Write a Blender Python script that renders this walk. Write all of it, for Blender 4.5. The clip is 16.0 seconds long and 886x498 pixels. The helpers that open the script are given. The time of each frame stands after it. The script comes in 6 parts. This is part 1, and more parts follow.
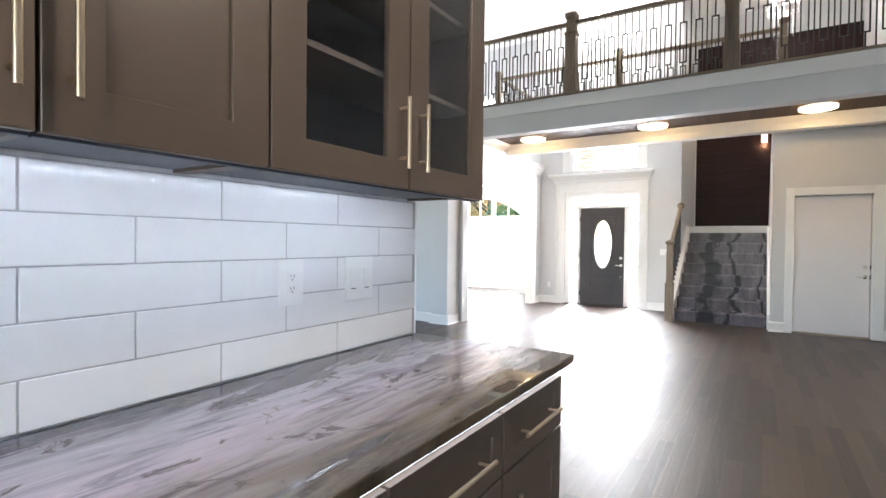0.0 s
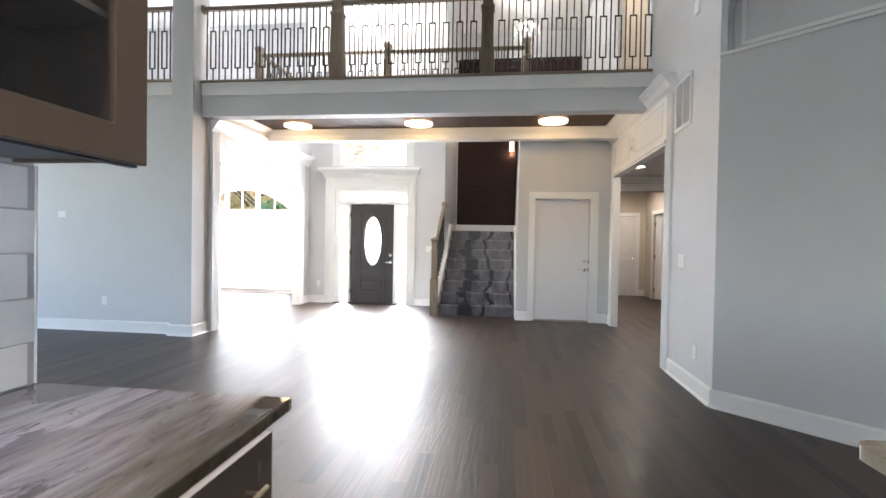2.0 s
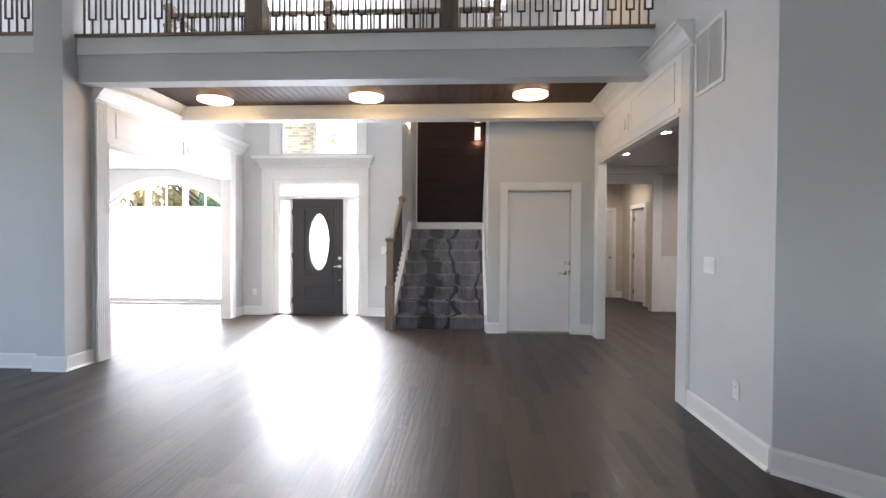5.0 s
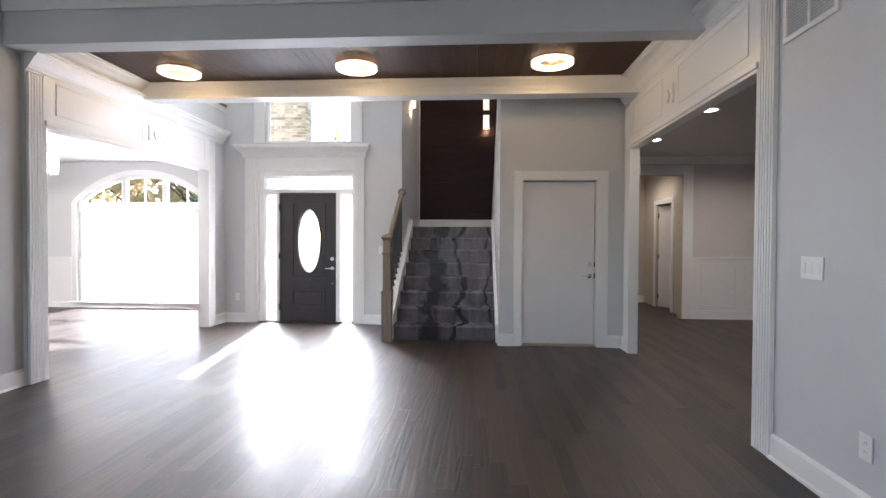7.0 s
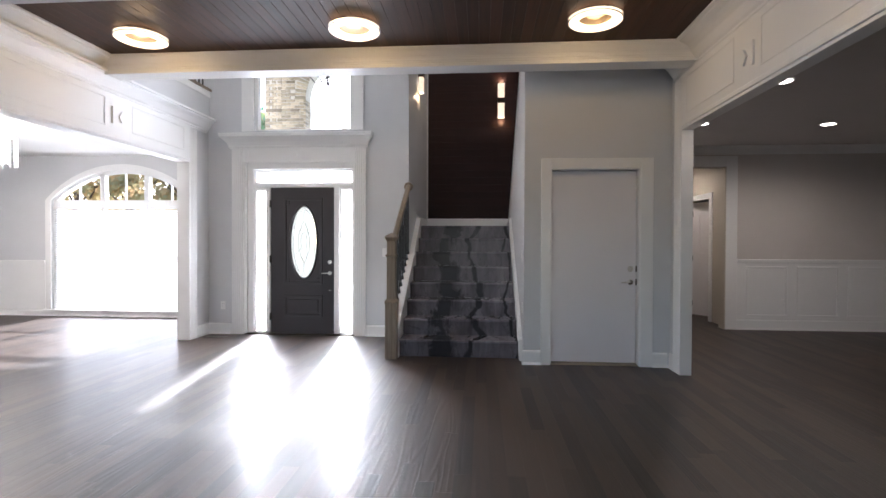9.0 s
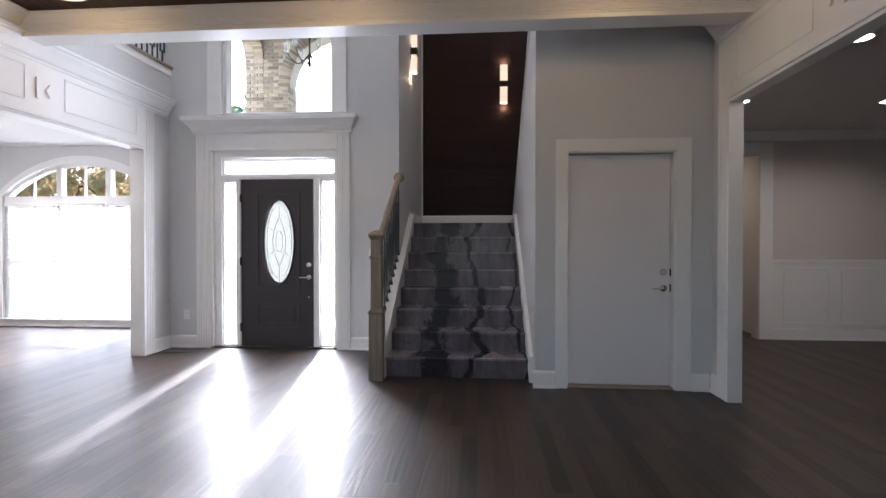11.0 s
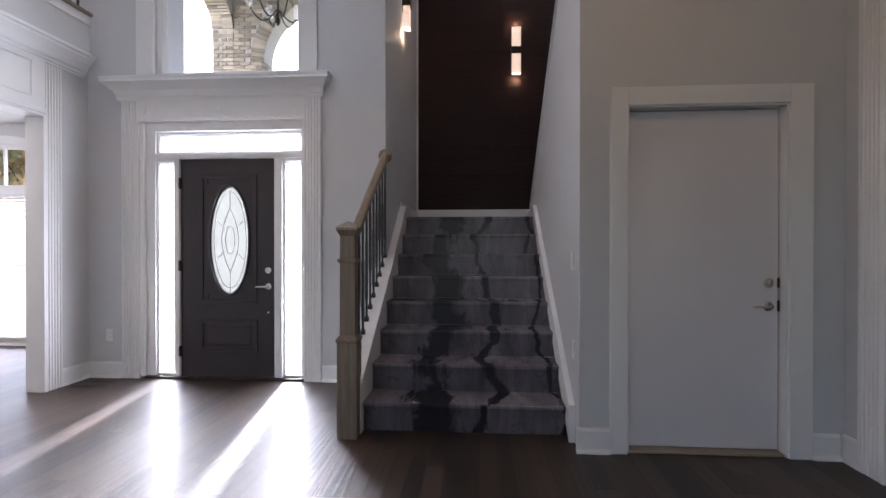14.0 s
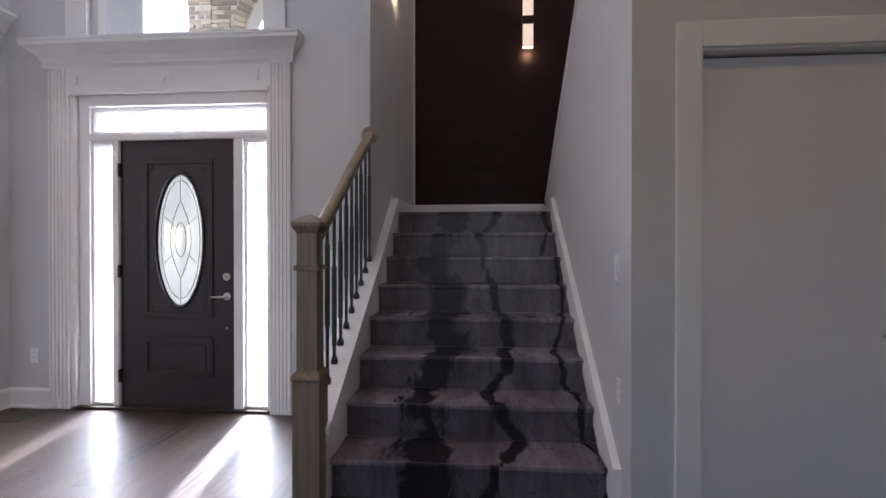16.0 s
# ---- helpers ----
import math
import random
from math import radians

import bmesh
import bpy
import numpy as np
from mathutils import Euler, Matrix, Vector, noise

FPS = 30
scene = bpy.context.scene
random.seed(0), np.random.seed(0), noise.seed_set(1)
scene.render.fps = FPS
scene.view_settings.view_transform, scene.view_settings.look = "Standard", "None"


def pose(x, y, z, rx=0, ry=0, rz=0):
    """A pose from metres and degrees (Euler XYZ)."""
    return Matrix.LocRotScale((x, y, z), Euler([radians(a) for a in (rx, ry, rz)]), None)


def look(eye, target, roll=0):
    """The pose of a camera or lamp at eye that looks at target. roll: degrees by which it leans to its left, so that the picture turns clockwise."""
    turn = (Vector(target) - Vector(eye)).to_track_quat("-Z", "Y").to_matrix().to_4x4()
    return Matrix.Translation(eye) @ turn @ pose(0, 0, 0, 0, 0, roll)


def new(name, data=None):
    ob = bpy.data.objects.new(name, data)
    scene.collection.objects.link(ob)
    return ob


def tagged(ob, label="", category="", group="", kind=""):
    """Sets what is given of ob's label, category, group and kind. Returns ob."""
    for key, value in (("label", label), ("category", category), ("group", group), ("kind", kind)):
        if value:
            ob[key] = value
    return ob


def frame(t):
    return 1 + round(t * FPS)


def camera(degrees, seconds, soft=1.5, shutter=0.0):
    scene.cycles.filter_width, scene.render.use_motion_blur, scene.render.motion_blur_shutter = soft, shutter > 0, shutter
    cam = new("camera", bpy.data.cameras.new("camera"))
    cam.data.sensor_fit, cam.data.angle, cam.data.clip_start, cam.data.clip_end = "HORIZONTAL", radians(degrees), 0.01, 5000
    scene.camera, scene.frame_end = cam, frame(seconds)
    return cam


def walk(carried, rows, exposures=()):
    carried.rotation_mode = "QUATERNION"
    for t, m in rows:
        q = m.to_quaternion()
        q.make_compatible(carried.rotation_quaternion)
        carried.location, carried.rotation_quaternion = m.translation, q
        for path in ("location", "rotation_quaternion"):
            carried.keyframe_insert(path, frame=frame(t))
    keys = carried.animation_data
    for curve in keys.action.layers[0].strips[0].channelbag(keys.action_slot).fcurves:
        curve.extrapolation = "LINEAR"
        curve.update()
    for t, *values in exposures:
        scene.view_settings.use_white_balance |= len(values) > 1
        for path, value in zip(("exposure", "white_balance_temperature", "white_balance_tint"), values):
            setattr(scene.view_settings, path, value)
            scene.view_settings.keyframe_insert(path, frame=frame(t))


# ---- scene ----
cam = camera(83.3, 16.0)
PATH = [
    (0, (0.083, -0.222, 1.333), (-0.992, 1.464, 1.299), 0.6),
    (0.5, (0.088, -0.103, 1.328), (-0.805, 1.686, 1.296), 0.7),
    (1, (0.073, 0.037, 1.331), (-0.634, 1.908, 1.296), 0.9),
    (1.5, (0.047, 0.178, 1.334), (-0.448, 2.115, 1.301), 1.0),
    (2, (0.043, 0.353, 1.322), (-0.212, 2.337, 1.289), 1.0),
    (2.5, (0.072, 0.589, 1.336), (-0.024, 2.587, 1.301), 0.8),
    (3, (0.075, 0.811, 1.337), (0.008, 2.809, 1.303), 0.8),
    (3.5, (0.033, 1.031, 1.352), (-0.04, 3.029, 1.313), 0.8),
    (4, (0.003, 1.243, 1.359), (-0.085, 3.241, 1.321), 0.6),
    (6.5, (-0.065, 2.399, 1.306), (-0.19, 4.395, 1.27), 0.3),
    (7, (-0.074, 2.646, 1.303), (-0.206, 4.642, 1.27), 0.3),
    (7.5, (-0.103, 2.879, 1.287), (-0.244, 4.873, 1.256), 0.3),
    (8, (-0.16, 3.113, 1.287), (-0.307, 5.108, 1.258), 0.3),
    (10.5, (-0.256, 4.234, 1.258), (-0.413, 6.228, 1.242), 0.1),
    (11, (-0.259, 4.46, 1.261), (-0.409, 6.454, 1.241), -0.0),
    (11.5, (-0.259, 4.683, 1.257), (-0.412, 6.677, 1.239), 0.0),
    (12, (-0.301, 4.916, 1.246), (-0.452, 6.911, 1.231), 0.1),
    (12.5, (-0.345, 5.162, 1.254), (-0.497, 7.157, 1.238), 0.0),
    (13, (-0.338, 5.415, 1.243), (-0.489, 7.409, 1.229), -0.0),
    (13.5, (-0.345, 5.63, 1.24), (-0.492, 7.625, 1.228), -0.1),
    (14, (-0.38, 5.852, 1.232), (-0.524, 7.847, 1.221), 0.0),
    (14.5, (-0.398, 6.069, 1.24), (-0.551, 8.064, 1.228), -0.0),
    (15, (-0.428, 6.272, 1.228), (-0.574, 8.267, 1.219), -0.1),
    (15.5, (-0.424, 6.488, 1.227), (-0.565, 8.483, 1.218), -0.1),
    (16, (-0.404, 6.726, 1.243), (-0.563, 8.719, 1.23), 0.0),
]

walk(cam, [(t, look(eye, target, roll)) for t, eye, target, roll in PATH],
     exposures=[(0, 3.32, 6200, 13), (2, 3.2, 6180, 14), (4, 3.0, 6050, 15), (8, 2.38, 5930, 16), (11, 1.95, 5820, 18), (13, 1.76, 5800, 20), (16, 1.76, 5800, 22)])

# ---- world, sun and large lights ----
SUN_TO = Vector((0.16, -1.0, -0.62)).normalized()
world = bpy.data.worlds.new("sky")
scene.world = world
world.use_nodes = True
sky = world.node_tree.nodes.new("ShaderNodeTexSky")
sky.sky_type, sky.sun_disc = "NISHITA", False
sky.sun_elevation, sky.sun_rotation = math.asin(-SUN_TO.z), math.atan2(-SUN_TO.x, -SUN_TO.y)
back = world.node_tree.nodes["Background"]
back.inputs[1].default_value = 0.15
world.node_tree.links.new(sky.outputs[0], back.inputs[0])
sun = new("sun", bpy.data.lights.new("sun", "SUN"))
sun.data.energy, sun.data.angle, sun.data.color = 5.0, radians(1.5), (1, 0.95, 0.88)
sun.matrix_basis = look((0, 40, 30), Vector((0, 40, 30)) + SUN_TO)


def area(name, eye, target, sx, sy, power, color=(0.95, 0.975, 1)):
    ob = new(name, bpy.data.lights.new(name, "AREA"))
    ob.data.shape, ob.data.size, ob.data.size_y, ob.data.energy, ob.data.color = "RECTANGLE", sx, sy, power, color
    ob.matrix_basis = look(eye, target)
    return ob


YFR = 10.335
# daylight of the tall windows of the great room, of the bay and of the entrance
area("daylight_great_room", (-8.85, 3.9, 2.0), (0, 4.0, 1.9), 2.0, 2.6, 3)
area("daylight_rear", (0.0, -4.05, 1.7), (0, 3, 1.6), 4.4, 1.5, 9)
# the rear-left lamp and its unseen window are added to brighten the left wall
area("added_rear_left_daylight", (-5.4, -4.05, 2.0), (-5.0, 3, 2.0), 3.8, 2.6, 9)
area("daylight_bay", (-6.35, 11.95, 1.2), (-6.0, 5, 0.6), 2.5, 2.2, 28).data.spread = radians(140)
area("daylight_sidelight", (-3.31, YFR, 1.03), (-3.31, 5, 1.03), 0.15, 1.90, 5.4).data.spread = radians(140)
area("daylight_sidelight", (-2.09, YFR, 1.03), (-2.09, 5, 1.03), 0.15, 1.90, 5.4).data.spread = radians(140)
# sunlight scattered by the rain glass
for x in (-3.31, -2.09):
    area("sunlit_sidelight", (x, YFR, 1.03), Vector((x, YFR, 1.03)) + SUN_TO, 0.15, 1.90, 4.2, (1, 0.97, 0.92)).data.spread = radians(62)
area("sunlit_transom", (-2.72, YFR, 2.19), Vector((-2.72, YFR, 2.19)) + SUN_TO, 1.3, 0.15, 0.8, (1, 0.97, 0.92)).data.spread = radians(62)
area("daylight_transom", (-2.72, YFR, 2.19), (-2.72, 5, 2.19), 1.3, 0.15, 1.2)
area("daylight_oval", (-2.70, YFR, 1.29), (-2.70, 5, 1.29), 0.25, 0.75, 1.0)
area("daylight_arch", (-2.70, YFR, 3.42), (-2.6, 5, 2.4), 1.2, 1.0, 3.5).data.spread = radians(110)
area("daylight_upper", (-6.4, 12.0, 4.5), (-5.5, 6, 4.3), 1.5, 1.1, 16)

# ---- materials ----


def nodes_of(m):
    m.use_nodes = True
    return m.node_tree.nodes, m.node_tree.links, m.node_tree.nodes["Principled BSDF"]


def pos_node(N, L, scale=(1, 1, 1)):
    co, mp = N.new("ShaderNodeTexCoord"), N.new("ShaderNodeMapping")
    mp.inputs["Scale"].default_value = scale
    L.new(co.outputs["Object"], mp.inputs[0])
    return mp.outputs[0]


def noise_node(N, L, vec, scale, detail=4.0, rough=0.55, distortion=0.0):
    n = N.new("ShaderNodeTexNoise")
    n.inputs["Scale"].default_value, n.inputs["Detail"].default_value = scale, detail
    n.inputs["Roughness"].default_value, n.inputs["Distortion"].default_value = rough, distortion
    L.new(vec, n.inputs["Vector"])
    return n.outputs["Fac"]


def ramp_node(N, L, fac, stops):
    r = N.new("ShaderNodeValToRGB")
    el = r.color_ramp.elements
    while len(el) < len(stops):
        el.new(0.5)
    for e, (p, c) in zip(el, stops):
        e.position, e.color = p, (*c, 1) if len(c) == 3 else c
    L.new(fac, r.inputs[0])
    return r.outputs[0]


def bump_node(N, L, B, fac, strength, distance=0.002):
    b = N.new("ShaderNodeBump")
    b.inputs["Strength"].default_value, b.inputs["Distance"].default_value = strength, distance
    L.new(fac, b.inputs["Height"])
    L.new(b.outputs[0], B.inputs["Normal"])


def paint(name, color, rough=0.5, vary=0.05, grain=180.0, bump=0.12, metal=0.0):
    """Paint or plain stuff with a faint mottle, a fine relief and uneven gloss."""
    m = bpy.data.materials.new(name)
    N, L, B = nodes_of(m)
    v = pos_node(N, L)
    big, fine = noise_node(N, L, v, 1.3, 5), noise_node(N, L, v, grain, 3)
    lo, hi = [c * (1 - vary) for c in color], [min(1, c * (1 + vary)) for c in color]
    L.new(ramp_node(N, L, big, [(0.3, lo), (0.7, hi)]), B.inputs["Base Color"])
    r = N.new("ShaderNodeMapRange")
    r.inputs[3].default_value, r.inputs[4].default_value = max(0.02, rough - 0.06), min(1, rough + 0.06)
    L.new(noise_node(N, L, v, 5.0, 4), r.inputs[0])
    L.new(r.outputs[0], B.inputs["Roughness"])
    B.inputs["Metallic"].default_value = metal
    if bump:
        bump_node(N, L, B, fine, bump, 0.0006)
    return m


def glow(name, color, strength):
    m = bpy.data.materials.new(name)
    N, L, B = nodes_of(m)
    B.inputs["Base Color"].default_value = (*color, 1)
    B.inputs["Emission Color"].default_value = (*color, 1)
    B.inputs["Emission Strength"].default_value = strength
    return m


def glass(name, rough=0.0, tint=(1, 1, 1), scatter=0.0, gloss=0.08, bump=0.0):
    """Thin window glass: see-through, with a weak mirror, and milky where scatter is above 0."""
    m = bpy.data.materials.new(name)
    m.use_nodes = True
    N, L = m.node_tree.nodes, m.node_tree.links
    N.clear()
    out, tr, gl, mix = (N.new("ShaderNode" + k) for k in ("OutputMaterial", "BsdfTransparent", "BsdfGlossy", "MixShader"))
    tr.inputs[0].default_value = (*tint, 1)
    gl.inputs["Roughness"].default_value = rough
    lw, pw, mr = N.new("ShaderNodeLayerWeight"), N.new("ShaderNodeMath"), N.new("ShaderNodeMapRange")
    lw.inputs[0].default_value = 0.5
    pw.operation = "POWER"
    pw.inputs[1].default_value = 5.0
    mr.inputs[3].default_value, mr.inputs[4].default_value = 0.04, 0.9
    L.new(lw.outputs["Facing"], pw.inputs[0])
    L.new(pw.outputs[0], mr.inputs[0])
    L.new(mr.outputs[0], mix.inputs[0])
    base = tr.outputs[0]
    if scatter:
        tl, m2 = N.new("ShaderNodeBsdfTranslucent"), N.new("ShaderNodeMixShader")
        tl.inputs[0].default_value = (*tint, 1)
        m2.inputs[0].default_value = scatter
        L.new(base, m2.inputs[1])
        L.new(tl.outputs[0], m2.inputs[2])
        base = m2.outputs[0]
    if bump:
        v = pos_node(N, L)
        b = N.new("ShaderNodeBump")
        b.inputs["Strength"].default_value, b.inputs["Distance"].default_value = bump, 0.004
        L.new(noise_node(N, L, v, 60, 2), b.inputs["Height"])
        L.new(b.outputs[0], gl.inputs["Normal"])
    L.new(base, mix.inputs[1])
    L.new(gl.outputs[0], mix.inputs[2])
    L.new(mix.outputs[0], out.inputs[0])
    return m


def wood(name, dark, light, rough=0.35, along="Y", grain=1.0, bump=0.25, rand=0.35, coat=0.0, spec=0.5, relief=0.0):
    """Wood with long grain; each piece takes its own tone; relief raises the grain into cathedral lines."""
    m = bpy.data.materials.new(name)
    N, L, B = nodes_of(m)
    sc = {"X": (1.2, 22, 22), "Y": (22, 1.2, 22), "Z": (22, 22, 1.2)}[along]
    v = pos_node(N, L, [c * grain for c in sc])
    info, geo = N.new("ShaderNodeObjectInfo"), N.new("ShaderNodeNewGeometry")
    add = N.new("ShaderNodeMath")
    add.operation = "ADD"
    L.new(info.outputs["Random"], add.inputs[0])
    L.new(geo.outputs["Random Per Island"], add.inputs[1])
    wn = N.new("ShaderNodeTexWhiteNoise")
    wn.noise_dimensions = "1D"
    L.new(add.outputs[0], wn.inputs["W"])
    off = N.new("ShaderNodeVectorMath")
    off.operation = "MULTIPLY_ADD"
    off.inputs[1].default_value = (31, 17, 23)
    L.new(wn.outputs["Color"], off.inputs[0])
    L.new(v, off.inputs[2])
    g = noise_node(N, L, off.outputs[0], 1.0, 8, 0.62, 0.8)
    fine = noise_node(N, L, off.outputs[0], 6.0, 4, 0.7)
    mixf = N.new("ShaderNodeMath")
    mixf.operation = "MULTIPLY_ADD"
    mixf.inputs[1].default_value = rand
    L.new(wn.outputs["Value"], mixf.inputs[0])
    sub = N.new("ShaderNodeMath")
    sub.operation = "SUBTRACT"
    sub.inputs[1].default_value = rand / 2
    L.new(g, sub.inputs[0])
    L.new(sub.outputs[0], mixf.inputs[2])
    L.new(ramp_node(N, L, mixf.outputs[0], [(0.25, dark), (0.75, light)]), B.inputs["Base Color"])
    r = N.new("ShaderNodeMapRange")
    r.inputs[3].default_value, r.inputs[4].default_value = max(0.03, rough - 0.07), rough + 0.1
    L.new(g, r.inputs[0])
    L.new(r.outputs[0], B.inputs["Roughness"])
    B.inputs["Coat Weight"].default_value = coat
    B.inputs["Specular IOR Level"].default_value = spec
    B.inputs["Coat Roughness"].default_value = 0.2
    if relief:
        w, s = N.new("ShaderNodeMath"), N.new("ShaderNodeMath")
        w.operation, w.inputs[1].default_value, s.operation = "MULTIPLY", 55.0, "SINE"
        L.new(noise_node(N, L, off.outputs[0], 0.45, 2, 0.45, 0.4), w.inputs[0])
        L.new(w.outputs[0], s.inputs[0])
        bump_node(N, L, B, s.outputs[0], relief, 0.0008)
    else:
        bump_node(N, L, B, fine, bump, 0.0008)
    return m


def marble(name, stops, vein, rough=0.12, stretch=(1, 1, 1), turn=0.0, scale=1.0, cut=0.56):
    """Polished stone: a streaky ground, dark smoky veins and fine speckle."""
    m = bpy.data.materials.new(name)
    N, L, B = nodes_of(m)
    co, mp = N.new("ShaderNodeTexCoord"), N.new("ShaderNodeMapping")
    mp.inputs["Rotation"].default_value = (0, 0, radians(turn))
    mp.inputs["Scale"].default_value = stretch
    L.new(co.outputs["Object"], mp.inputs[0])
    v = mp.outputs[0]
    a = noise_node(N, L, v, 2.2 * scale, 9, 0.62, 1.2)
    b = noise_node(N, L, v, 1.1 * scale, 5, 0.55, 0.9)
    f = noise_node(N, L, co.outputs["Object"], 16 * scale, 8, 0.7, 1.2)
    ground = ramp_node(N, L, a, stops)
    mask = ramp_node(N, L, b, [(cut, (0, 0, 0)), (cut + 0.06, (1, 1, 1))])
    mx = N.new("ShaderNodeMix")
    mx.data_type = "RGBA"
    L.new(mask, mx.inputs[0])
    L.new(ground, mx.inputs[6])
    mx.inputs[7].default_value = (*vein, 1)
    m2 = N.new("ShaderNodeMix")
    m2.data_type, m2.blend_type = "RGBA", "MULTIPLY"
    m2.inputs[0].default_value = 0.8
    L.new(mx.outputs[2], m2.inputs[6])
    L.new(ramp_node(N, L, f, [(0.35, (0.55, 0.53, 0.55)), (0.6, (1, 1, 1))]), m2.inputs[7])
    L.new(m2.outputs[2], B.inputs["Base Color"])
    B.inputs["Roughness"].default_value = rough
    bump_node(N, L, B, f, 0.05, 0.0005)
    return m



def mix_node(N, L, fac, a, b, blend="MIX"):
    """Mixes two colours; a and b are sockets or plain colours."""
    m = N.new("ShaderNodeMix")
    m.data_type, m.blend_type = "RGBA", blend
    for sock, val in ((m.inputs[0], fac), (m.inputs[6], a), (m.inputs[7], b)):
        if isinstance(val, (tuple, list)):
            sock.default_value = (*val, 1)
        elif isinstance(val, float):
            sock.default_value = val
        else:
            L.new(val, sock)
    return m.outputs[2]


def joined_coords(N, L, su, sw):
    """Coordinates that run on from a tread over its nosing to the riser."""
    co, sep, add, com = N.new("ShaderNodeTexCoord"), N.new("ShaderNodeSeparateXYZ"), N.new("ShaderNodeMath"), N.new("ShaderNodeCombineXYZ")
    L.new(co.outputs["Object"], sep.inputs[0])
    L.new(sep.outputs["Y"], add.inputs[0])
    L.new(sep.outputs["Z"], add.inputs[1])
    L.new(sep.outputs["X"], com.inputs[0])
    L.new(add.outputs[0], com.inputs[1])
    mp = N.new("ShaderNodeMapping")
    mp.inputs["Rotation"].default_value = (0, 0, radians(9))
    mp.inputs["Scale"].default_value = (su, sw, 1)
    L.new(com.outputs[0], mp.inputs[0])
    return mp.outputs[0]


def banded(name, pale=1.0):
    """Grey step marble with a few broad, dark, wandering bands; pale multiplies its ground tone."""
    m = bpy.data.materials.new(name)
    N, L, B = nodes_of(m)
    fine = noise_node(N, L, joined_coords(N, L, 16, 2.4), 1.0, 7, 0.65, 0.6)
    mid = noise_node(N, L, joined_coords(N, L, 3.2, 0.9), 1.0, 5, 0.6, 0.8)
    crack = noise_node(N, L, joined_coords(N, L, 3.5, 1.6), 1.0, 6, 0.6, 1.6)
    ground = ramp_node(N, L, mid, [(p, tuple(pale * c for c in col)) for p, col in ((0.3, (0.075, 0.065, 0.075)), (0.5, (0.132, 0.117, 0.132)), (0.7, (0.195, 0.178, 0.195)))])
    ground = mix_node(N, L, 0.7, ground, ramp_node(N, L, fine, [(0.3, (0.55, 0.53, 0.55)), (0.65, (1, 1, 1))]), "MULTIPLY")
    dark = ground
    co, sep = N.new("ShaderNodeTexCoord"), N.new("ShaderNodeSeparateXYZ")
    L.new(co.outputs["Object"], sep.inputs[0])
    for at, wide, sway, seed in ((-0.66, 0.085, 0.70, 0.0), (-0.30, 0.030, 0.95, 7.3), (0.12, 0.014, 0.6, 3.1)):
        # a smoky band that wanders about one line up the flight, wider here and torn there
        def shifted(su, sw):
            v = N.new("ShaderNodeVectorMath")
            v.operation = "ADD"
            v.inputs[1].default_value = (seed, seed * 1.7, seed)
            L.new(joined_coords(N, L, su, sw), v.inputs[0])
            return v.outputs[0]
        wander = noise_node(N, L, shifted(0.5, 1.1), 1.0, 3, 0.5, 0.3)
        torn = noise_node(N, L, shifted(5, 2.6), 1.0, 8, 0.68, 1.0)

        def maths(op, a, b):
            n = N.new("ShaderNodeMath")
            n.operation = op
            for k, val in enumerate((a, b)):
                if isinstance(val, float):
                    n.inputs[k].default_value = val
                elif val is not None:
                    L.new(val, n.inputs[k])
            return n.outputs[0]
        off = maths("SUBTRACT", sep.outputs["X"], at + sway * -0.5)
        off = maths("ABSOLUTE", maths("SUBTRACT", off, maths("MULTIPLY", wander, sway)), None)
        edge = maths("ADD", maths("DIVIDE", off, wide), maths("MULTIPLY", maths("SUBTRACT", torn, 0.36), -6.0))
        dark = mix_node(N, L, ramp_node(N, L, edge, [(-0.5, (0.93, 0.93, 0.93)), (0.15, (0.85, 0.85, 0.85)), (0.75, (0, 0, 0))]), dark, (0.014, 0.0125, 0.016))
    dark = mix_node(N, L, ramp_node(N, L, crack, [(0.49, (0, 0, 0)), (0.5, (0.6, 0.6, 0.6)), (0.51, (0, 0, 0))]), dark, (0.03, 0.026, 0.028))
    L.new(dark, B.inputs["Base Color"])
    B.inputs["Roughness"].default_value = 0.27
    B.inputs["Specular IOR Level"].default_value = 0.3
    bump_node(N, L, B, fine, 0.04, 0.0005)
    return m


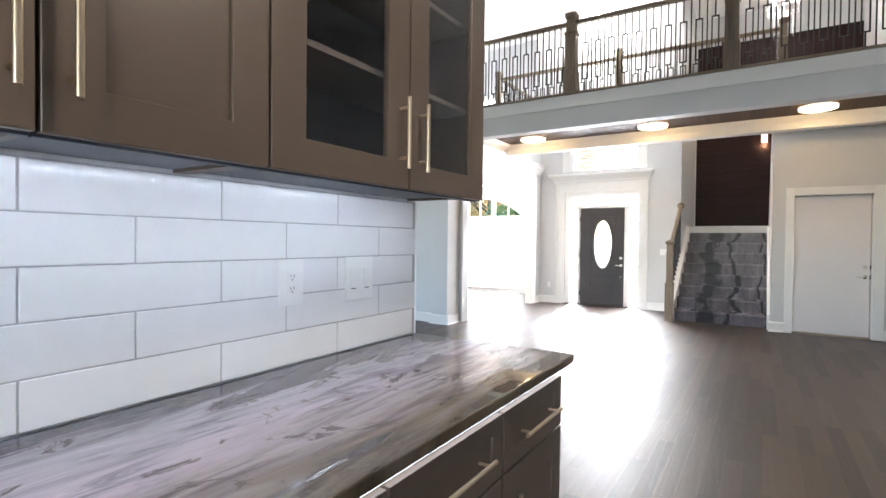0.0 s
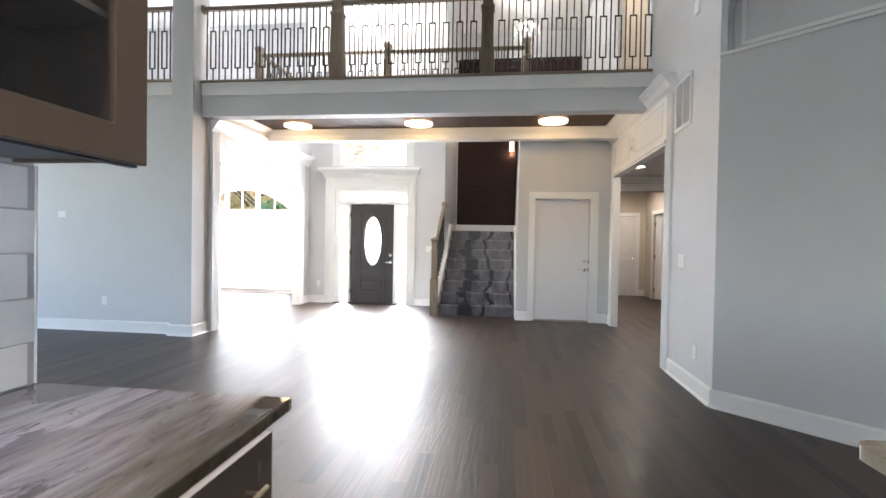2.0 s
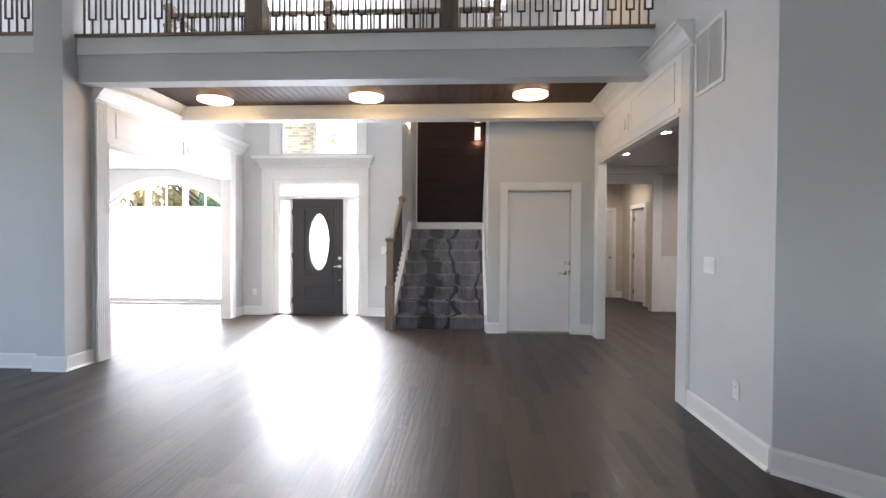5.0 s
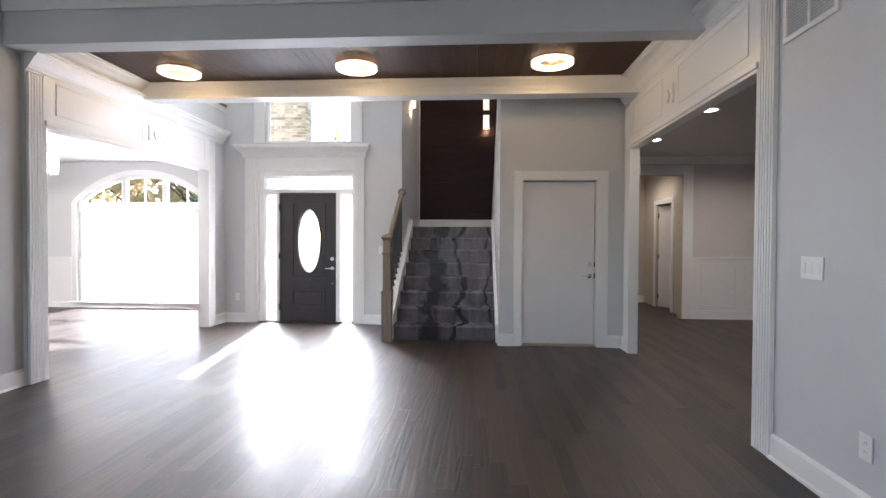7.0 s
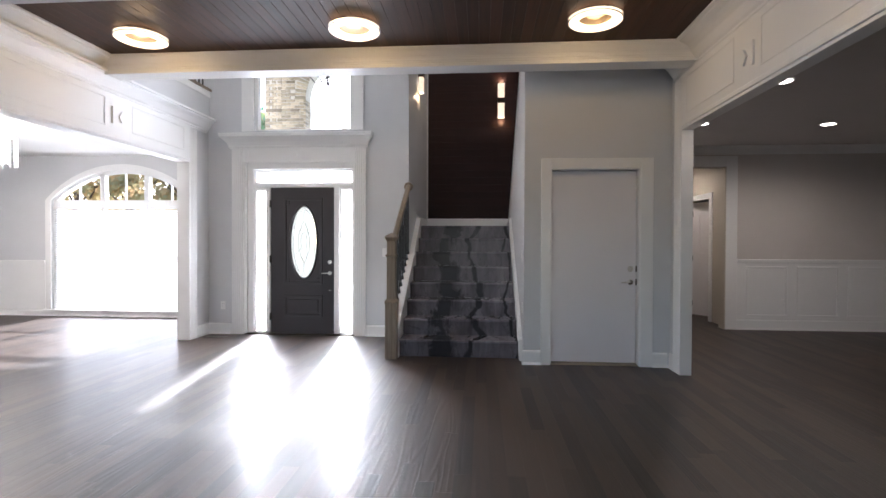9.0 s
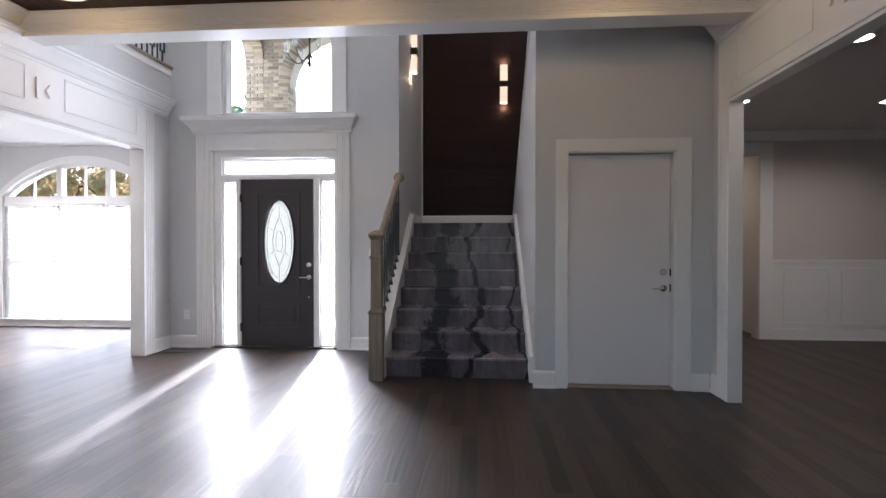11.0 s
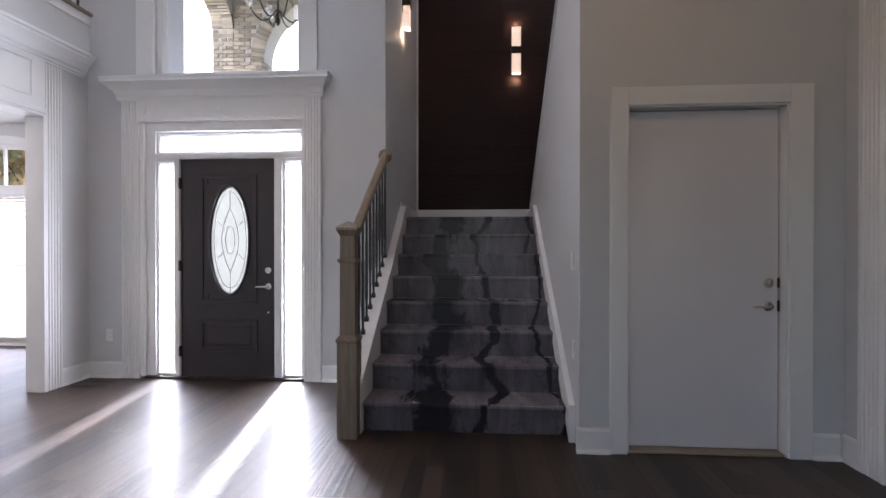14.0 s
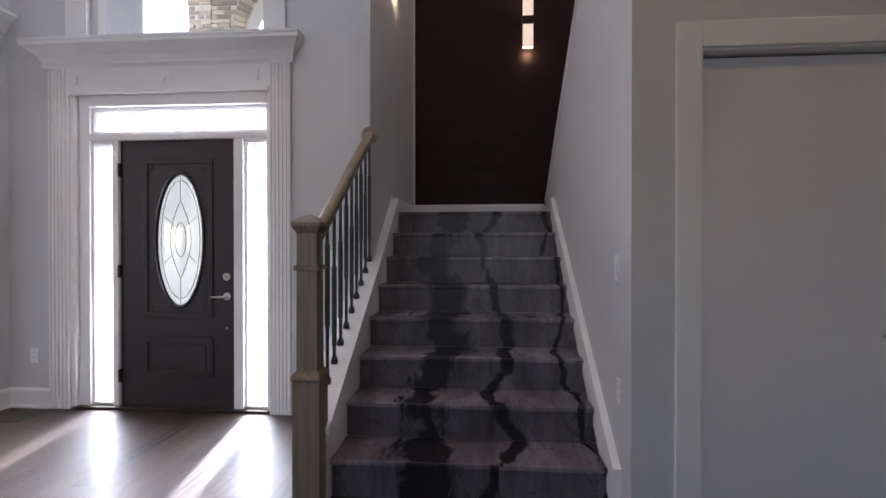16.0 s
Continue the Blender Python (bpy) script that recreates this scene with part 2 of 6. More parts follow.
def slab_stone(name):
    """Polished countertop stone: streaks along its length, smoky by the wall, lilac-grey in the middle, tan at the front."""
    m = bpy.data.materials.new(name)
    N, L, B = nodes_of(m)
    co, sep = N.new("ShaderNodeTexCoord"), N.new("ShaderNodeSeparateXYZ")
    L.new(co.outputs["Object"], sep.inputs[0])

    def coords(sx, sy, turn):
        mp = N.new("ShaderNodeMapping")
        mp.inputs["Rotation"].default_value, mp.inputs["Scale"].default_value = (0, 0, radians(turn)), (sx, sy, 1)
        L.new(co.outputs["Object"], mp.inputs[0])
        return mp.outputs[0]
    streak = noise_node(N, L, coords(21, 3.0, 14), 1.0, 9, 0.66, 1.3)
    broad = noise_node(N, L, coords(4.6, 1.0, 14), 1.0, 7, 0.6, 1.1)
    blot = noise_node(N, L, coords(7, 4, 0), 1.0, 7, 0.7, 1.2)
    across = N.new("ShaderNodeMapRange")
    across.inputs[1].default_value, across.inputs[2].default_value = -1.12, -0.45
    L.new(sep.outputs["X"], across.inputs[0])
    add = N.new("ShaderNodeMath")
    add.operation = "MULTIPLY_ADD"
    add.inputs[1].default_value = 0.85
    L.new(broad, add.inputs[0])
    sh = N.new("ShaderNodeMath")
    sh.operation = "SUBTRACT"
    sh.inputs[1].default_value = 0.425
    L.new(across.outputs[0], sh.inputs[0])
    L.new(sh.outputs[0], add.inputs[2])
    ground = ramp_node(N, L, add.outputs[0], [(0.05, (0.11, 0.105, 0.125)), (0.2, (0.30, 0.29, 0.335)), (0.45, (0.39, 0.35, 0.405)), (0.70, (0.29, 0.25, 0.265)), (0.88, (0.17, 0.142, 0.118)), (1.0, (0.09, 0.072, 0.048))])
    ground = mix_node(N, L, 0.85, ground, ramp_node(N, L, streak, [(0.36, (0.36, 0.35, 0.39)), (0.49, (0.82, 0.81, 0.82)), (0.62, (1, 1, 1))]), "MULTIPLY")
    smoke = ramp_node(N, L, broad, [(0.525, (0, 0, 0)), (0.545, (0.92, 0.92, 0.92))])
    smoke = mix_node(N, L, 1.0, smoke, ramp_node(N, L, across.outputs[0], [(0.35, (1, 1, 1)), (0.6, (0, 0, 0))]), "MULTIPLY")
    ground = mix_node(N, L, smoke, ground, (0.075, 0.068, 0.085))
    ground = mix_node(N, L, ramp_node(N, L, blot, [(0.585, (0, 0, 0)), (0.625, (0.85, 0.85, 0.85))]), ground, (0.07, 0.058, 0.055))
    L.new(ground, B.inputs["Base Color"])
    B.inputs["Roughness"].default_value = 0.03
    return m


def per_piece(m, low, high):
    """Gives each object of a material its own brightness, between low and high."""
    N, L = m.node_tree.nodes, m.node_tree.links
    sock = N["Principled BSDF"].inputs["Base Color"]
    info, mr, hsv = N.new("ShaderNodeObjectInfo"), N.new("ShaderNodeMapRange"), N.new("ShaderNodeHueSaturation")
    mr.inputs[3].default_value, mr.inputs[4].default_value = low, high
    L.new(info.outputs["Random"], mr.inputs[0])
    L.new(mr.outputs[0], hsv.inputs["Value"])
    if sock.links:
        L.new(sock.links[0].from_socket, hsv.inputs["Color"])
    else:
        hsv.inputs["Color"].default_value = sock.default_value
    L.new(hsv.outputs[0], sock)


WALL = paint("wall_paint_pale_grey", (0.60, 0.605, 0.615), 0.55, 0.03)
WHITE = paint("trim_paint_white", (0.80, 0.80, 0.79), 0.32, 0.02, 60, 0.05)
CEIL = paint("ceiling_paint", (0.78, 0.78, 0.77), 0.8, 0.02)
BEIGE = paint("warm_beige_paint", (0.55, 0.50, 0.42), 0.6, 0.03)
TAUPE = paint("taupe_paint", (0.62, 0.58, 0.55), 0.6, 0.03)
DOORWHITE = paint("door_paint_white", (0.75, 0.725, 0.735), 0.38, 0.02, 90, 0.06)
CAB = paint("cabinet_brown_lacquer", (0.108, 0.080, 0.061), 0.36, 0.10, 240, 0.1)
# bluish bounce of the LED strips is put into this colour; the cabinets are brown
UNDERTINT = paint("cabinet_underside_led_tint", (0.075, 0.085, 0.115), 0.45, 0.05)
STEEL = paint("brushed_nickel", (0.62, 0.58, 0.53), 0.28, 0.03, 300, 0.05, 1.0)
CHAMP = paint("champagne_metal", (0.70, 0.58, 0.42), 0.3, 0.03, 300, 0.05, 1.0)
IRON = paint("black_iron", (0.016, 0.015, 0.015), 0.45, 0.2, 200, 0.2)
BRONZE = paint("dark_bronze", (0.05, 0.04, 0.03), 0.35, 0.1, 200, 0.1, 0.8)
TILE = paint("glazed_white_tile", (0.80, 0.80, 0.81), 0.015, 0.03, 9, 0.03)
GROUT = paint("grey_grout", (0.42, 0.42, 0.44), 0.85, 0.06, 300, 0.3)
PLASTIC = paint("white_plastic", (0.80, 0.80, 0.79), 0.3, 0.01, 200, 0.02)
SLOT = paint("dark_slot", (0.03, 0.03, 0.03), 0.6, 0.1)
FDOOR = paint("front_door_dark_brown", (0.025, 0.0165, 0.0175), 0.42, 0.12, 160, 0.15)
BLIND = paint("blind_slat_white", (0.85, 0.85, 0.84), 0.4, 0.01)
BLIND.node_tree.nodes["Principled BSDF"].inputs["Transmission Weight"].default_value = 0.5
OAK = wood("weathered_oak", (0.12, 0.09, 0.062), (0.30, 0.235, 0.165), 0.45, "Z", 1.3)
OAKX = wood("weathered_oak_rail", (0.15, 0.11, 0.075), (0.27, 0.21, 0.145), 0.40, "X")
OAKY = wood("weathered_oak_stair_rail", (0.16, 0.12, 0.085), (0.29, 0.225, 0.155), 0.42, "Y")
FLOOR = wood("dark_oak_floor", (0.0120, 0.0072, 0.0049), (0.054, 0.0335, 0.0230), 0.47, "Y", 0.7, 0.15, 0.58, coat=0.10, spec=0.5, relief=0.45)
CEILWOOD = wood("dark_ceiling_boards", (0.030, 0.015, 0.010), (0.078, 0.038, 0.024), 0.5, "Y", 1.0, 0.3, 0.25, spec=0.2)
ACCENT = wood("dark_accent_boards", (0.0165, 0.0058, 0.0056), (0.030, 0.0110, 0.0100), 0.55, "X", 0.9, 0.2, 0.22, spec=0.28)
STONE = slab_stone("purple_grey_marble")
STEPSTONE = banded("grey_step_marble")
# same marble for the treads, its ground lightened for the light they catch
LITSTONE = banded("step_marble_lit_treads", 1.6)
SHELF = paint("shelf_board", (0.10, 0.088, 0.085), 0.4)
CLEAR = glass("clear_glass")
SHELFBOARD = paint("cabinet_shelf_board", (0.20, 0.165, 0.135), 0.4, 0.06)
SMOKE = glass("cabinet_glass", 0.0, (0.88, 0.90, 0.93))
FROST = glass("rain_glass", 0.15, (0.96, 0.98, 0.98), 0.55, 0.08, 0.6)
LEADED = glass("leaded_glass", 0.1, (0.30, 0.325, 0.31), 0.4, 0.08, 0.5)
CAME = paint("lead_came", (0.33, 0.33, 0.31), 0.4, 0.1, 200, 0.1, 0.6)
CRYSTAL = glass("crystal", 0.02, (0.97, 0.98, 1.0), 0.25)
RINGLAMP = glow("ring_lamp_glow", (1.0, 0.78, 0.48), 0.6)
LEDW = glow("led_cool_glow", (0.80, 0.89, 1.0), 25.0)
CENTRE = paint("lamp_centre_metal", (0.10, 0.08, 0.06), 0.4, 0.05, 200, 0.05, 0.8)
CAN = glow("downlight_glow", (1.0, 0.9, 0.76), 2.5)
BULB = glow("bulb_glow", (1.0, 0.93, 0.82), 2.5)
BRICK = paint("tan_brick", (0.46, 0.405, 0.305), 0.85, 0.25, 60, 0.6)
per_piece(BRICK, 0.5, 1.25)
MORTAR = paint("mortar", (0.56, 0.54, 0.49), 0.9, 0.1, 120, 0.5)
CONCRETE = paint("pale_concrete", (0.42, 0.41, 0.39), 0.85, 0.12, 50, 0.4)


def leaves(name, a, b):
    m = bpy.data.materials.new(name)
    m.use_nodes = True
    N, L = m.node_tree.nodes, m.node_tree.links
    N.clear()
    out, df, tl, mx, geo = (N.new("ShaderNode" + k) for k in ("OutputMaterial", "BsdfDiffuse", "BsdfTranslucent", "MixShader", "NewGeometry"))
    c = ramp_node(N, L, geo.outputs["Random Per Island"], [(0.1, a), (0.9, b)])
    L.new(c, df.inputs[0])
    L.new(c, tl.inputs[0])
    mx.inputs[0].default_value = 0.55
    L.new(df.outputs[0], mx.inputs[1])
    L.new(tl.outputs[0], mx.inputs[2])
    L.new(mx.outputs[0], out.inputs[0])
    return m


# autumn colours lightened: the washed look of window glare is put into them
LEAF = leaves("autumn_leaves", (0.42, 0.29, 0.15), (0.36, 0.34, 0.19))
LEAFG = leaves("green_leaves", (0.08, 0.17, 0.12), (0.13, 0.18, 0.08))
BARK = paint("bark", (0.09, 0.07, 0.055), 0.9, 0.3, 30, 0.7)
PORCHCEIL = paint("porch_ceiling_green", (0.06, 0.10, 0.09), 0.6, 0.1)

# ---- mesh helpers ----


def box(bm, lo, hi, bevel=0.0):
    vs = [bm.verts.new((x, y, z)) for x in (lo[0], hi[0]) for y in (lo[1], hi[1]) for z in (lo[2], hi[2])]
    fs = [bm.faces.new([vs[i] for i in q]) for q in ((0, 1, 3, 2), (4, 6, 7, 5), (0, 4, 5, 1), (2, 3, 7, 6), (0, 2, 6, 4), (1, 5, 7, 3))]
    if bevel:
        bmesh.ops.bevel(bm, geom=list({e for f in fs for e in f.edges}), offset=bevel, segments=2, affect="EDGES", profile=0.5)


def prism(bm, pts, axis, a, b):
    """Extrudes a closed outline along an axis from a to b; pts are in the other two axes, in order."""
    def at(p, c):
        return {"x": (c, p[0], p[1]), "y": (p[0], c, p[1]), "z": (p[0], p[1], c)}[axis]
    lo, hi = [bm.verts.new(at(p, a)) for p in pts], [bm.verts.new(at(p, b)) for p in pts]
    n = len(pts)
    bm.faces.new(lo)
    bm.faces.new(hi[::-1])
    for i in range(n):
        bm.faces.new((lo[i], hi[i], hi[(i + 1) % n], lo[(i + 1) % n]))
    bmesh.ops.recalc_face_normals(bm, faces=bm.faces)


def tube(bm, p, q, r, n=10, r2=None):
    """A round bar from p to q."""
    p, q = Vector(p), Vector(q)
    m = Matrix.Translation((p + q) / 2) @ (q - p).to_track_quat("Z", "Y").to_matrix().to_4x4()
    bmesh.ops.create_cone(bm, cap_ends=True, segments=n, radius1=r, radius2=r if r2 is None else r2, depth=(q - p).length, matrix=m)


def lathe(bm, profile, centre, n=20, axis="z", caps=True):
    """Turns (radius, height) pairs about an axis through centre."""
    rings = []
    for r, h in profile:
        ring = []
        for i in range(n):
            a = 2 * math.pi * i / n
            u, v = r * math.cos(a), r * math.sin(a)
            d = {"z": (u, v, h), "y": (u, h, v), "x": (h, u, v)}[axis]
            ring.append(bm.verts.new((centre[0] + d[0], centre[1] + d[1], centre[2] + d[2])))
        rings.append(ring)
    for a, b in zip(rings, rings[1:]):
        for i in range(n):
            bm.faces.new((a[i], a[(i + 1) % n], b[(i + 1) % n], b[i]))
    if caps:
        bm.faces.new(rings[0][::-1])
        bm.faces.new(rings[-1])
    else:
        for i in range(n):
            bm.faces.new((rings[-1][i], rings[-1][(i + 1) % n], rings[0][(i + 1) % n], rings[0][i]))
    bmesh.ops.recalc_face_normals(bm, faces=bm.faces)


def ring_path(bm, pts, r, closed=True):
    n = len(pts)
    for i in range(n if closed else n - 1):
        tube(bm, pts[i], pts[(i + 1) % n], r, 6)


def mesh_of(name, bm, material, smooth=False):
    me = bpy.data.meshes.new(name)
    bm.to_mesh(me)
    bm.free()
    me.materials.append(material)
    if smooth:
        for p in me.polygons:
            p.use_smooth = True
        me.set_sharp_from_angle(angle=radians(35))
    return me


def thing(name, at, label, category, group="", kind=""):
    """An Empty at a thing's base, for its parts."""
    ob = new(name)
    ob.empty_display_size = 0.1
    ob.location = at
    return tagged(ob, label, category, group, kind)


def part(name, bm, material, parent, label="", smooth=False):
    """One mesh under a thing or a part, built where it stands in the world."""
    ob = new(name, mesh_of(name, bm, material, smooth))
    ob.parent = parent
    top = parent
    while top.parent is not None:
        top = top.parent
    if top is parent:
        ob.matrix_parent_inverse = Matrix.Translation(top.location).inverted()
    return tagged(ob, label) if label else ob


def solo(name, bm, material, label, category, group="", kind="", smooth=False):
    return tagged(new(name, mesh_of(name, bm, material, smooth)), label, category, group, kind)


def boxes(*list_of):
    bm = bmesh.new()
    for b in list_of:
        box(bm, *b)
    return bm


def shape(fn, *args, **kw):
    bm = bmesh.new()
    fn(bm, *args, **kw)
    return bm


def share(name, me, parent, m, label=""):
    """A repeat of one mesh as an object of its own under parent."""
    ob = new(name, me)
    ob.parent = parent
    if parent.parent is None:
        ob.matrix_parent_inverse = Matrix.Translation(parent.location).inverted()
    ob.matrix_basis = m
    return tagged(ob, label) if label else ob


def structure(name, bm, material, label, category="wall", smooth=False):
    return solo(name, bm, material, label, category, kind="structure", smooth=smooth)


# ---- the large structure ----
TOP = 6.4          # upper ceiling
UP = 3.41          # upper floor
XR, XL, YF = 1.725, -4.05, 10.295
BX0, BX1, BY, BSPR, BRISE = -7.66, -5.08, 11.65, 2.0, 0.52   # bay window

subfloor = structure("floor", boxes(((-9.2, -4.4, -0.12), (-1.36, 11.9, -0.012)), ((-1.36, -4.4, -0.12), (6.8, 14.2, -0.012))), paint("subfloor", (0.02, 0.016, 0.013), 0.9), "dark-stained oak strip floor, satin finish", "floor")
structure("ceiling", boxes(((-9.2, -4.4, TOP), (-1.36, 11.9, TOP + 0.15)), ((-1.36, -4.4, TOP), (6.8, 14.2, TOP + 0.15))), CEIL, "plain white upper ceiling", "ceiling")
structure("ceiling_kitchen", boxes(((-4.5, -4.2, 2.75), (3.4, 1.7, 3.0))), CEIL, "plain white kitchen ceiling", "ceiling")

# great room shell: rear wall with a wide window, left wall with tall windows
# the rear wall's left opening is unseen, added for the rear-left lamp
structure("wall_south", boxes(((-9.2, -4.4, 0), (-7.4, -4.2, TOP)), ((-3.4, -4.4, 0), (-2.3, -4.2, TOP)), ((-7.4, -4.4, 0), (-3.4, -4.2, 0.6)), ((-7.4, -4.4, 3.4), (-3.4, -4.2, TOP)), ((2.3, -4.4, 0), (6.8, -4.2, TOP)), ((-2.3, -4.4, 0), (2.3, -4.2, 0.9)), ((-2.3, -4.4, 2.1), (2.3, -4.2, TOP))), WALL, "pale grey painted rear wall with wide window openings", "wall")
structure("wall_west", boxes(((-9.2, -4.2, 0), (-9.0, 2.8, TOP)), ((-9.2, 5.0, 0), (-9.0, 11.83, TOP)), ((-9.2, 2.8, 0), (-9.0, 5.0, 0.6)), ((-9.2, 2.8, 3.4), (-9.0, 5.0, TOP))), WALL, "pale grey painted side wall", "wall")
structure("wall_east", boxes(((6.6, -4.2, 0), (6.8, 14.2, TOP))), WALL, "pale grey painted outer wall", "wall")
structure("wall_north", boxes(((1.9, 14.0, 0), (6.6, 14.2, TOP))), WALL, "pale grey outer wall", "wall")

# wall on the right with the wide cased opening
bm = boxes(((XR, 4.655, 0), (1.80, 5.93, TOP)), ((XR, 5.93, 2.40), (1.80, 8.60, UP)), ((XR, 8.60, 0), (1.80, 12.70, TOP)), ((XR, 5.93, UP), (1.80, 6.9, TOP)))
structure("wall_right", bm, WALL, "pale grey painted wall with a wide cased opening", "wall")

# angled wall with an arched niche high up
def angled(s, d, z):
    """A point on the angled wall: s metres along it, d metres behind its face."""
    c = math.sqrt(0.5)
    return (XR + s * c + d * c, 4.655 - s * c + d * c, z)


def angled_prism(bm, pts, d0, d1):
    lo, hi = [bm.verts.new(angled(s, d0, z)) for s, z in pts], [bm.verts.new(angled(s, d1, z)) for s, z in pts]
    bm.faces.new(lo)
    bm.faces.new(hi[::-1])
    for i in range(len(pts)):
        j = (i + 1) % len(pts)
        bm.faces.new((lo[i], hi[i], hi[j], lo[j]))
    bmesh.ops.recalc_face_normals(bm, faces=bm.faces)


N0, N1, NB, NS, NR = 0.05, 2.0, 2.86, 3.2, 0.55
arch = [(N0 + (N1 - N0) * (1 - math.cos(math.pi * i / 20)) / 2, NS + NR * math.sin(math.pi * i / 20)) for i in range(21)]
bm = bmesh.new()
angled_prism(bm, [(0, 0), (2.6, 0), (2.6, NB), (0, NB)], 0, 0.12)
angled_prism(bm, [(0, NB), (N0, NB), (N0, NS), (0, NS)], 0, 0.12)
angled_prism(bm, [(N1, NB), (2.6, NB), (2.6, NS), (N1, NS)], 0, 0.12)
angled_prism(bm, [(0, NS)] + arch + [(2.6, NS), (2.6, TOP), (0, TOP)], 0, 0.12)
angled_prism(bm, [(0, NB - 0.2), (2.6, NB - 0.2), (2.6, TOP), (0, TOP)], 0.121, 0.16)
structure("wall_angled", bm, WALL, "pale grey angled chimney wall with an arched niche", "wall")
structure("wall_closing", boxes(((3.53, 2.6, 0), (6.6, 2.8, TOP))), WALL, "pale grey painted wall", "wall")
bm = bmesh.new()
for a, b, c, d in ((N0 + 0.06, N1, NB + 0.07, NB + 0.10), (N0 + 0.06, N0 + 0.09, NB + 0.1, NS + 0.3)):
    angled_prism(bm, [(a, c), (b, c), (b, d), (a, d)], 0.105, 0.121)
angled_prism(bm, [(0.0, NB - 0.012), (2.3, NB - 0.012), (2.3, NB + 0.012), (0.0, NB + 0.012)], -0.02, 0.119)
structure("trim_niche", bm, WHITE, "white panel moulding and sill of the niche", "trim")

# blue-lit wall on the left under the balcony, and the column at its end
structure("wall_left_front", boxes(((-9.0, 6.55, 0), (-4.38, 6.69, 3.27))), WALL, "pale blue-grey painted wall", "wall")
structure("column", boxes(((-4.38, 6.44, 0), (-4.08, 6.80, TOP))), WALL, "pale grey square column rising two storeys", "column")
bm = boxes(((-4.18, 6.80, 0), (XL, 6.98, 2.95)), ((-4.18, 6.98, 2.34), (XL, 9.80, 2.95)), ((-4.18, 9.80, 0), (XL, YF, 2.95)), ((-4.18, 6.80, 2.95), (XL, YF, 3.30)))
structure("wall_left", bm, WALL, "pale grey wall with a wide cased opening", "wall")


def arch_pts(x0, x1, spring, rise, n=24):
    c, h = (x0 + x1) / 2, (x1 - x0) / 2
    return [(c - h * math.cos(math.pi * i / n), spring + rise * math.sin(math.pi * i / n)) for i in range(n + 1)]


def segment_pts(x0, x1, spring, rise, n=24):
    """A flat arch: a piece of a circle from spring to spring."""
    c, h = (x0 + x1) / 2, (x1 - x0) / 2
    r = (h * h + rise * rise) / (2 * rise)
    a = math.asin(h / r)
    return [(c + r * math.sin(-a + 2 * a * i / n), spring + rise - r + r * math.cos(-a + 2 * a * i / n)) for i in range(n + 1)]


# front wall with the door unit and the arched window over it
DX0, DX1, DZ = -3.54, -1.96, 2.40
WX0, WX1, WZ, WS = -3.40, -2.00, 2.83, 3.57
bm = boxes(((-4.18, YF, 0), (DX0, YF + 0.18, DZ)), ((DX1, YF, 0), (-1.22, YF + 0.18, DZ)), ((-4.18, YF, DZ), (-1.22, YF + 0.18, WZ)),
           ((-4.18, YF, WZ), (WX0, YF + 0.18, WS)), ((WX1, YF, WZ), (-1.22, YF + 0.18, WS)))
prism(bm, [(-4.18, WS)] + arch_pts(WX0, WX1, WS, 0.70) + [(-1.22, WS), (-1.22, TOP), (-4.18, TOP)], "y", YF, YF + 0.18)
structure("wall_front", bm, WALL, "pale grey entrance wall with door and arched window openings", "wall")

# stairwell
structure("wall_stair_left", boxes(((-1.36, YF + 0.18, 0), (-1.22, 12.55, TOP))), WALL, "pale grey stairwell wall", "wall")
structure("wall_stair_back", boxes(((-1.36, 12.57, 0), (XR, 12.70, TOP))), WALL, "white painted stairwell end wall", "wall")
bm = bmesh.new()
prism(bm, [(9.02, 0), (12.55, 0), (12.55, 1.62), (11.70, 1.66), (9.27, 3.45), (9.02, 3.45)], "x", 0.22, 0.32)
structure("wall_stair_right", bm, WALL, "pale grey stair wall with a sloping top", "wall")
bm = boxes(((0.22, 8.88, 0), (0.495, 9.02, 2.06)), ((1.405, 8.88, 0), (XR, 9.02, 2.06)), ((0.22, 8.88, 2.06), (XR, 9.02, 3.30)))
structure("wall_closet", bm, WALL, "pale grey wall with a closet door", "wall")

# upper floor: slab over the hall, the left wing and the right landing
structure("upper_floor", boxes(((-9.0, 6.70, 3.14), (XL - 0.02, 11.65, UP - 0.01)), ((XL - 0.02, 6.70, 3.14), (XR, 8.42, UP - 0.01)), ((0.22, 8.42, 3.30), (XR, 9.02, UP - 0.01))), CEIL, "upper floor slab behind the balcony edge", "floor")
structure("girder", boxes(((-4.08, 6.63, 2.94), (XR, 6.83, 3.27))), WALL, "pale grey balcony girder", "beam")
structure("trim_balcony", boxes(((-9.0, 6.53, 3.215), (-4.39, 6.69, 3.385)), ((-4.07, 6.607, 3.215), (XR - 0.002, 6.69, 3.385))), WHITE, "white fascia board of the balcony", "trim")
structure("trim_balcony_nosing", boxes(((-9.0, 6.50, 3.386), (-4.39, 6.72, 3.415)), ((-4.07, 6.58, 3.386), (XR - 0.003, 6.72, 3.415))), OAKX, "dark oak nosing along the balcony edge", "trim")
structure("beam", boxes(((XL, 8.22, 2.93), (XR, 8.42, 3.135))), WHITE, "white painted ceiling beam before the entrance hall", "beam")
structure("wall_upper_right", boxes(((1.80, 9.3, UP), (4.0, 9.45, TOP)), ((4.0, 6.6, UP), (4.15, 9.45, TOP)), ((0.32, 9.02, UP), (0.44, 9.2, UP + 0.05))), BEIGE, "warm beige upper landing wall", "wall")
